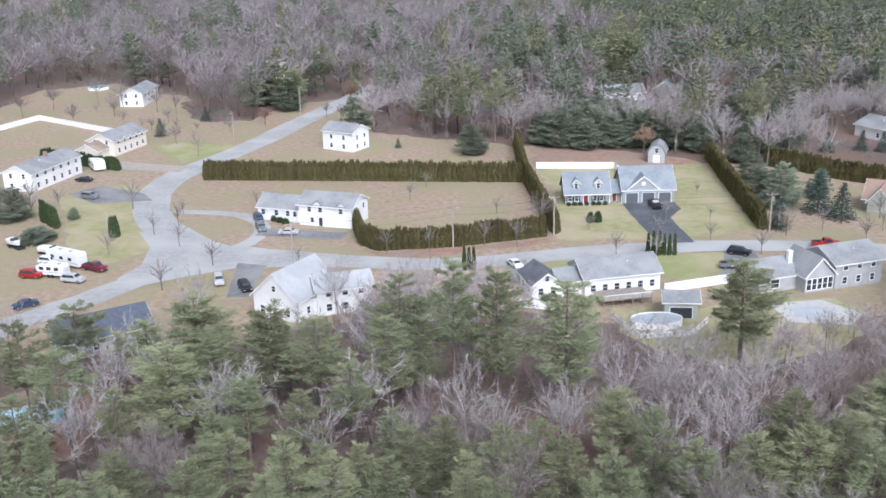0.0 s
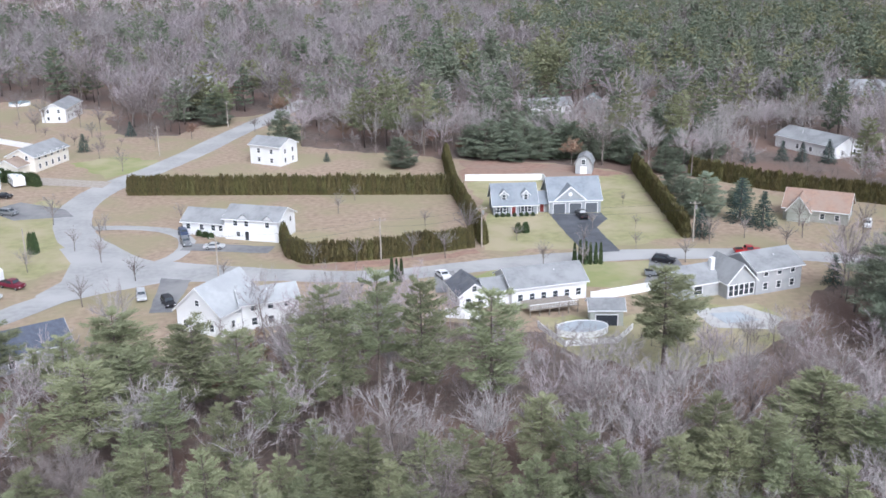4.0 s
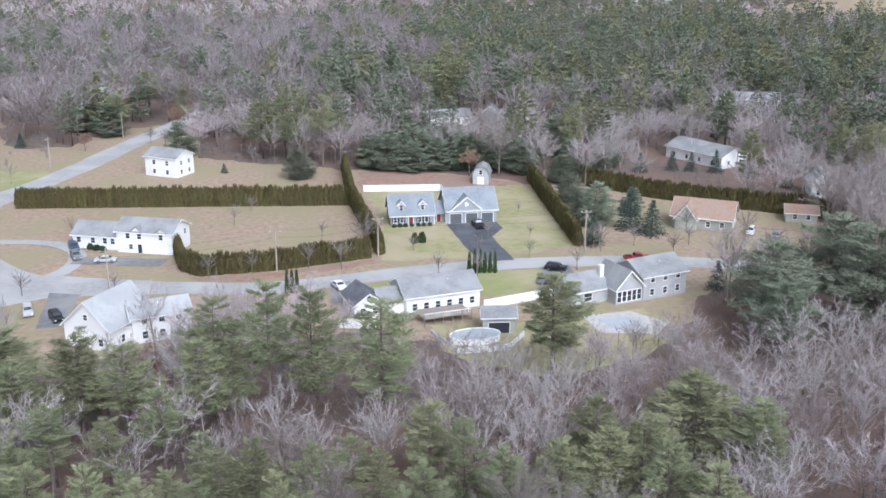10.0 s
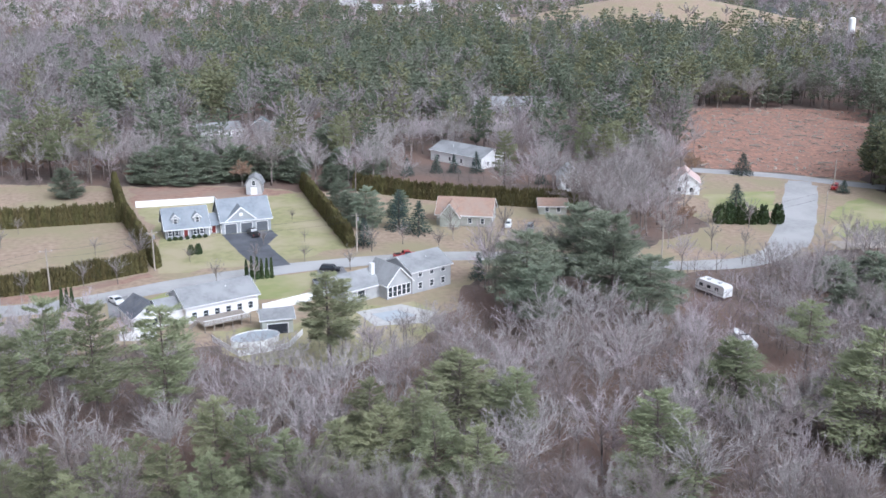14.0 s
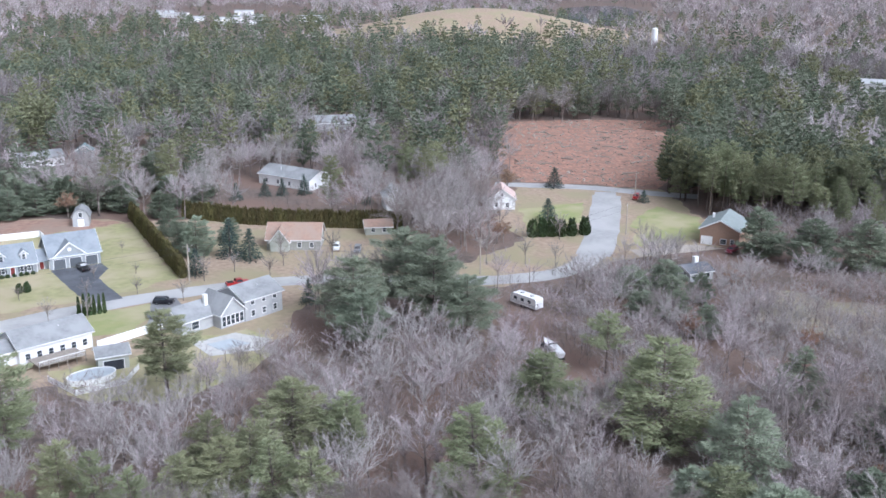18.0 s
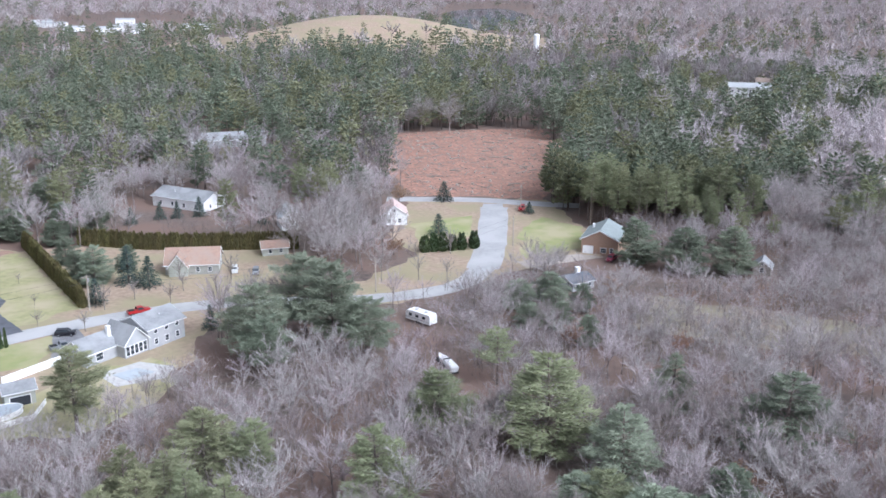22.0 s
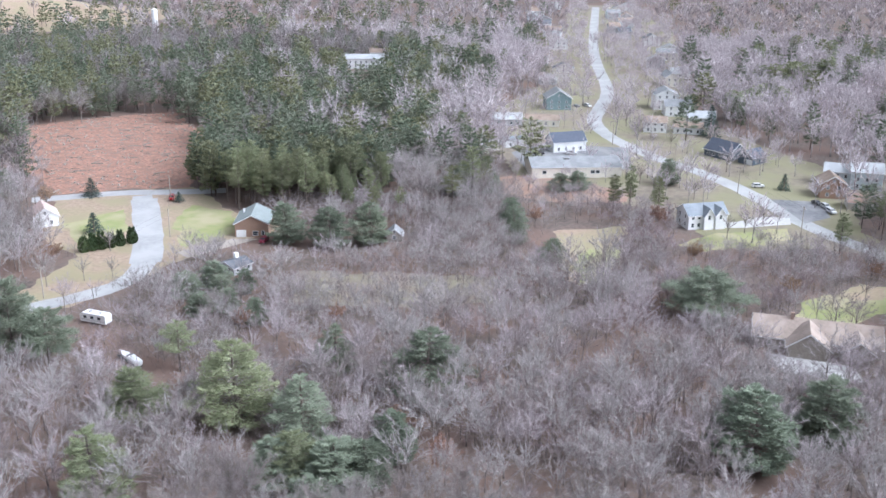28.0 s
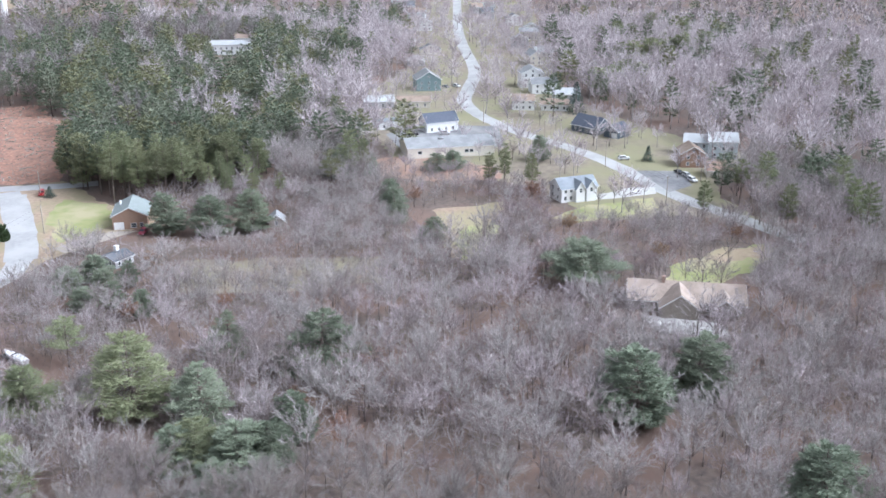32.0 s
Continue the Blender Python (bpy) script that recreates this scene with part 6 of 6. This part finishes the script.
def car(kind, colour, col_name, x, y, yaw, label):
    e = thing({"pickup": "pickup_truck"}.get(kind, "car"), label, "car", x, y, yaw, 0.12)
    P = PROFILE[kind]
    L = max(p[0] for p in P)
    w = 0.92 if kind != "pickup" else 1.0
    b = MB()
    n = len(P)
    vs = []
    for s in (-1, -0.86, 0.86, 1):
        for px, pz in P:
            top = max(0, (pz - 1.0)) * 0.25
            inner = abs(s) < 0.95
            vs.append((px - L / 2, s * (w - top * (1 if inner else 1)), pz if inner else pz - 0.06 * (pz > 0.7)))
    fs = [tuple(range(n)), tuple(range(4 * n - 1, 3 * n - 1, -1))]
    for k in range(3):
        for i in range(n):
            fs.append((k * n + i, (k + 1) * n + i, (k + 1) * n + (i + 1) % n, k * n + (i + 1) % n))
    b.add(vs, fs)
    part("body", b, paint(col_name, colour), e)
    idx = {"sedan": (3, 4, 5, 6), "suv": (3, 4, 5, 6), "pickup": (3, 4, 5, 6)}[kind]
    a, bb, cc, dd = [P[i] for i in idx]
    g = MB()
    lerp = lambda p, q, t: (p[0] + (q[0] - p[0]) * t - L / 2, p[1] + (q[1] - p[1]) * t)
    for pane, p, q, off in (("windscreen", a, bb, -0.02), ("rear_window", cc, dd, 0.02)):
        g = MB()
        (x0, z0), (x1, z1) = lerp(p, q, 0.12), lerp(p, q, 0.9)
        g.add([(x0 + off, -w * .78, z0 + .02), (x0 + off, w * .78, z0 + .02), (x1 + off, w * .70, z1 + .02), (x1 + off, -w * .70, z1 + .02)], [(0, 1, 2, 3)])
        part(pane, g, M_GLASS, e)
    for s in (-1, 1):
        g = MB()
        zt = max(bb[1], cc[1]) - 0.1
        zb = max(a[1], dd[1]) - 0.0
        g.box(a[0] + 0.35 - L / 2, s * (w - 0.02) - 0.01, zb - 0.02, dd[0] - 0.3 - L / 2, s * (w - 0.02) + 0.01, zb + 0.02)
        g.add([(a[0] + .3 - L / 2, s * (w + 0.005), zb), (dd[0] - .25 - L / 2, s * (w + 0.005), zb), (cc[0] - .1 - L / 2, s * (w - .08), zt), (bb[0] + .15 - L / 2, s * (w - .08), zt)], [(0, 1, 2, 3)])
        part("side_window", g, M_GLASS, e)
        part("headlight", MB().box(-L / 2 - 0.02, s * w * .7 - .16, .68, -L / 2 + .06, s * w * .7 + .16, .82), M_TRIM, e)
        part("tail_light", MB().box(L / 2 - 0.06, s * w * .75 - .12, .75, L / 2 + .02, s * w * .75 + .12, .95), M_REDD, e)
        for px in (0.85 - L / 2, L / 2 - 0.95):
            tr = part("tyre", MB().tube((px, s * (w - 0.2), 0.34), (px, s * (w + 0.02), 0.34), 0.34, 0.34, 14), M_TYRE, e)
            part("rim", MB().tube((px, s * (w + 0.02), 0.34), (px, s * (w + 0.035), 0.34), 0.2, 0.19, 10), M_RIM, tr)
    if kind == "pickup":
        part("bed", MB().box(3.75 - L / 2, -w * .82, 1.0, 5.5 - L / 2, w * .82, 1.245), M_TYRE, e)
    return e


BLK, SIL, WHT, RED, NAV, GRY = (.02, .02, .025), (.5, .51, .52), (.75, .75, .75), (.35, .02, .02), (.04, .06, .12), (.2, .21, .22)
for spec in (("sedan", NAV, "navy", -78.8, 178.4, 35, "dark blue sedan driving on the side road"),
             ("pickup", (.16, .02, .04), "maroon", -72, 198.4, 150, "maroon pickup parked on the grass"),
             ("suv", SIL, "silver", -74.2, 191.7, 165, "silver hatchback parked beside the trailer"),
             ("suv", RED, "red", -83.8, 194.9, 170, "red open-top jeep parked on the grass"),
             ("suv", WHT, "white", -83, 203, 160, "white wagon parked on the grass"),
             ("sedan", BLK, "black", -98.3, 272.3, 170, "black sedan parked on the driveway"),
             ("suv", GRY, "grey", -91, 254.5, 160, "dark grey car parked on the driveway"),
             ("suv", SIL, "silver", -44.5, 189.1, 105, "silver car parked on the lawn edge"),
             ("suv", BLK, "black", -38.6, 185, 115, "black car parked on the driveway"),
             ("suv", NAV, "navy", -43.5, 230.9, 110, "dark blue car parked on the loop drive"),
             ("suv", GRY, "grey", -41.8, 223.7, 110, "grey car parked on the loop drive"),
             ("sedan", SIL, "silver", -34.9, 220, 175, "silver sedan parked by the garage"),
             ("sedan", WHT, "white", 14.6, 195, 110, "white sedan parked on the ranch driveway"),
             ("pickup", BLK, "black", 51.3, 235, 275, "black pickup parked before the garage"),
             ("suv", BLK, "black", 61.3, 199, 150, "black car parked on the court"),
             ("pickup", GRY, "grey", 58, 191, 175, "dark grey pickup parked on the court"),
             ("suv", WHT, "white", 115, 219, 60, "white car parked by the outbuildings"),
             ("suv", GRY, "grey", 119, 214, 60, "grey car parked by the outbuildings"),
             ("suv", (.25, .03, .06), "wine", 206.5, 161.5, 20, "wine-red car parked before the brick house"),
             ("pickup", RED, "red", 80.7, 202.8, 175, "red pickup truck on the road"),
             ("suv", RED, "red", 226, 222, 40, "red car at the street corner by the clearing"),
             ("suv", WHT, "white", 360.5, 44.5, 120, "white car parked on the roadside lawn"),
             ("suv", SIL, "silver", 345.1, 16, 40, "silver car parked on the apron"),
             ("suv", WHT, "white", 339.8, 13, 40, "white car parked on the apron"),
             ("sedan", BLK, "black", 349, 20, 40, "black car parked on the apron"),
             ("sedan", GRY, "grey", 472, 171, 60, "grey car parked beside the town road"),
             ("suv", WHT, "white", 476, 166, 60, "white car parked beside the town road"),
             ("sedan", NAV, "navy", 438.7, 112.9, 100, "dark blue car parked by the white house"),
             ("suv", WHT, "white", 371, 128, 120, "white car parked in the yard"),
             ("suv", BLK, "black", 363, 140, 120, "black car parked in the yard")):
    car(spec[0], spec[1], spec[2], *spec[3:])





def camper(x, y, yaw, L=8.0, w=1.25, h=3.1, label="white travel trailer parked at the edge of the woods", name="travel_trailer"):
    e = thing(name, label, "trailer", x, y, yaw, 0.1)
    part("body", MB().prism([(-L / 2, .6), (-L / 2, 2.4), (-L / 2 + .7, h), (L / 2 - .3, h), (L / 2, h - .4), (L / 2, .6)], "y", -w, w), M_WHITE, e)
    for s in (-1, 1):
        part("stripe", MB().box(-L / 2 + .1, s * (w + .006) - .006, 1.1, L / 2 - .1, s * (w + .006) + .006, 1.3), M_GREYS, e)
        for u in (-L * .3, -.2, L * .25):
            part("side_window", MB().box(u - .5, s * (w + .01) - .01, 1.6, u + .5, s * (w + .01) + .01, 2.3), M_GLASS, e)
        for px in (-.45, .45):
            part("tyre", MB().tube((px, s * (w - .25), .38), (px, s * (w + .01), .38), .38, .38, 12), M_TYRE, e)
    for u in (-1.5, 1.6):
        part("roof_vent", MB().box(u - .35, -.35, h, u + .35, .35, h + .18), M_GREYS, e)
    part("tow_bar", MB().box(-L / 2 - 1.2, -.06, .45, -L / 2, .06, .55), M_TYRE, e)
    return e


camper(132.5, 154.5, -80, 8.0, 1.3, 3.0)
camper(-79, 202.2, -30, 9.5, 1.25, 3.3, "white motorhome with dark windows parked on the grass", "motorhome")
camper(-79.5, 195.5, -15, 6.2, 1.15, 2.7, "white enclosed cargo trailer", "cargo_trailer")
camper(-99, 286, -60, 7, 1.6, 3.0, "white storage trailer beside the house", "storage_trailer")


def boat(x, y, yaw, label, L=6.5):
    e = thing("boat", label, "boat", x, y, yaw, 0.55)
    hl = MB()
    secs = [(-L / 2, .95, 0.0), (-L / 6, 1.1, 0.0), (L / 4, .85, .08), (L / 2, .05, .35)]
    vs = []
    for px, hw, zz in secs:
        vs += [(px, -hw, 1.2 + zz * .5), (px, -hw * .75, .35 + zz), (px, 0, .1 + zz), (px, hw * .75, .35 + zz), (px, hw, 1.2 + zz * .5)]
    fs = [(i * 5 + k, i * 5 + k + 1, i * 5 + k + 6, i * 5 + k + 5) for i in range(3) for k in range(4)]
    fs += [(0, 4, 3, 2, 1)] + [(i * 5, i * 5 + 5, i * 5 + 9, i * 5 + 4) for i in range(3)]
    hl.add(vs, fs)
    part("hull", hl, M_WHITE, e)
    part("windshield", MB().prism([(-.2, 1.2), (.5, 1.2), (-.1, 1.75), (-.3, 1.75)], "y", -.8, .8), M_GLASS, e)
    part("cover", MB().prism([(-L / 2 + .1, 1.2), (-.3, 1.2), (-.4, 1.6), (-L / 2 + .3, 1.45)], "y", -.8, .8), M_TRIM, e)
    tr = part("trailer_frame", MB().box(-L / 2, -.9, -.2, L / 2 + .8, .9, -.08), M_TYRE, e)
    for s in (-1, 1):
        part("tyre", MB().tube((-.8, s * .85, -.22), (-.8, s * 1.05, -.22), .32, .32, 12), M_TYRE, tr)


boat(-31, 144.5, 80, "white shrink-wrapped boat stored under the pines", 7)
boat(120.5, 129, 75, "white motorboat on a trailer among bare trees", 9)
boat(-84, 208.5, -25, "white cabin boat on a trailer", 8)
boat(-95, 215, -40, "small boat on a trailer in the grass", 4.5)

# ---- clearing debris ----
cl = random.Random(77)
ST = [MB().tube((0, 0, -.1), (0, 0, .45), .38, .30, 9).mesh("stump", M_POLE), MB().tube((-1.6, 0, .2), (1.6, .2, .25), .2, .13, 7).mesh("log", M_WOOD)]
for i in range(420):
    x, y = cl.uniform(210, 345), cl.uniform(240, 385)
    if not inside(x, y, CLEARING):
        continue
    k = i % 2
    o = new(("stump", "log")[k], ST[k])
    tagged(o, ("pale cut tree stump in the cleared ground", "grey felled log in the cleared ground")[k], ("stump", "log")[k], "clearing debris")
    s = cl.uniform(.7, 1.6)
    o.matrix_basis = Matrix.LocRotScale((x, y, 0.03), Euler((0, 0, cl.uniform(0, 6.28))), (s, s, s))
sl = MB()
for i in range(4200):
    x, y = cl.uniform(205, 350), cl.uniform(230, 386)
    if inside(x, y, CLEARING):
        sliver(sl, (x, y, cl.uniform(.05, .25)), (cl.gauss(0, 1.5), cl.gauss(0, 1.5), cl.uniform(0, .9)), .15, cl)
tagged(new("slash", sl.mesh("slash", M_WOOD)), "scattered branches and slash on the cleared ground", "debris", kind="stuff")

# ---- distance ----
hill = MB()
ringn, rows_ = 48, 7
vs = [(*HILL, HILL_H)]
for r in range(1, rows_ + 1):
    for i in range(ringn):
        a = 2 * math.pi * i / ringn
        k = r / rows_
        p, q = HILL_P * k * math.cos(a), HILL_Q * k * math.sin(a)
        vs.append((HILL[0] + 0.835 * p + 0.55 * q, HILL[1] - 0.55 * p + 0.835 * q, HILL_H * (0.5 + 0.5 * math.cos(math.pi * k)) - 0.2 * (r == rows_)))
fs = [(0, 1 + i, 1 + (i + 1) % ringn) for i in range(ringn)]
for r in range(rows_ - 1):
    for i in range(ringn):
        fs.append((1 + r * ringn + i, 1 + (r + 1) * ringn + i, 1 + (r + 1) * ringn + (i + 1) % ringn, 1 + r * ringn + (i + 1) % ringn))
hill.add(vs, fs)
me = hill.mesh("hill", M_DRY, True)
fix_normals(me)
tagged(new("hill", me), "low grassy tan hill in the distance", "hill", kind="structure")
wt = thing("water_tank", "tall white cylindrical standpipe above the trees", "tank", 565, 582)
part("tank", MB().tube((0, 0, 0), (0, 0, 20), 2.4, 2.4, 24), M_TRIM, wt)
part("cap", MB().tube((0, 0, 20), (0, 0, 21), 2.4, 0.6, 24), M_TRIM, wt)
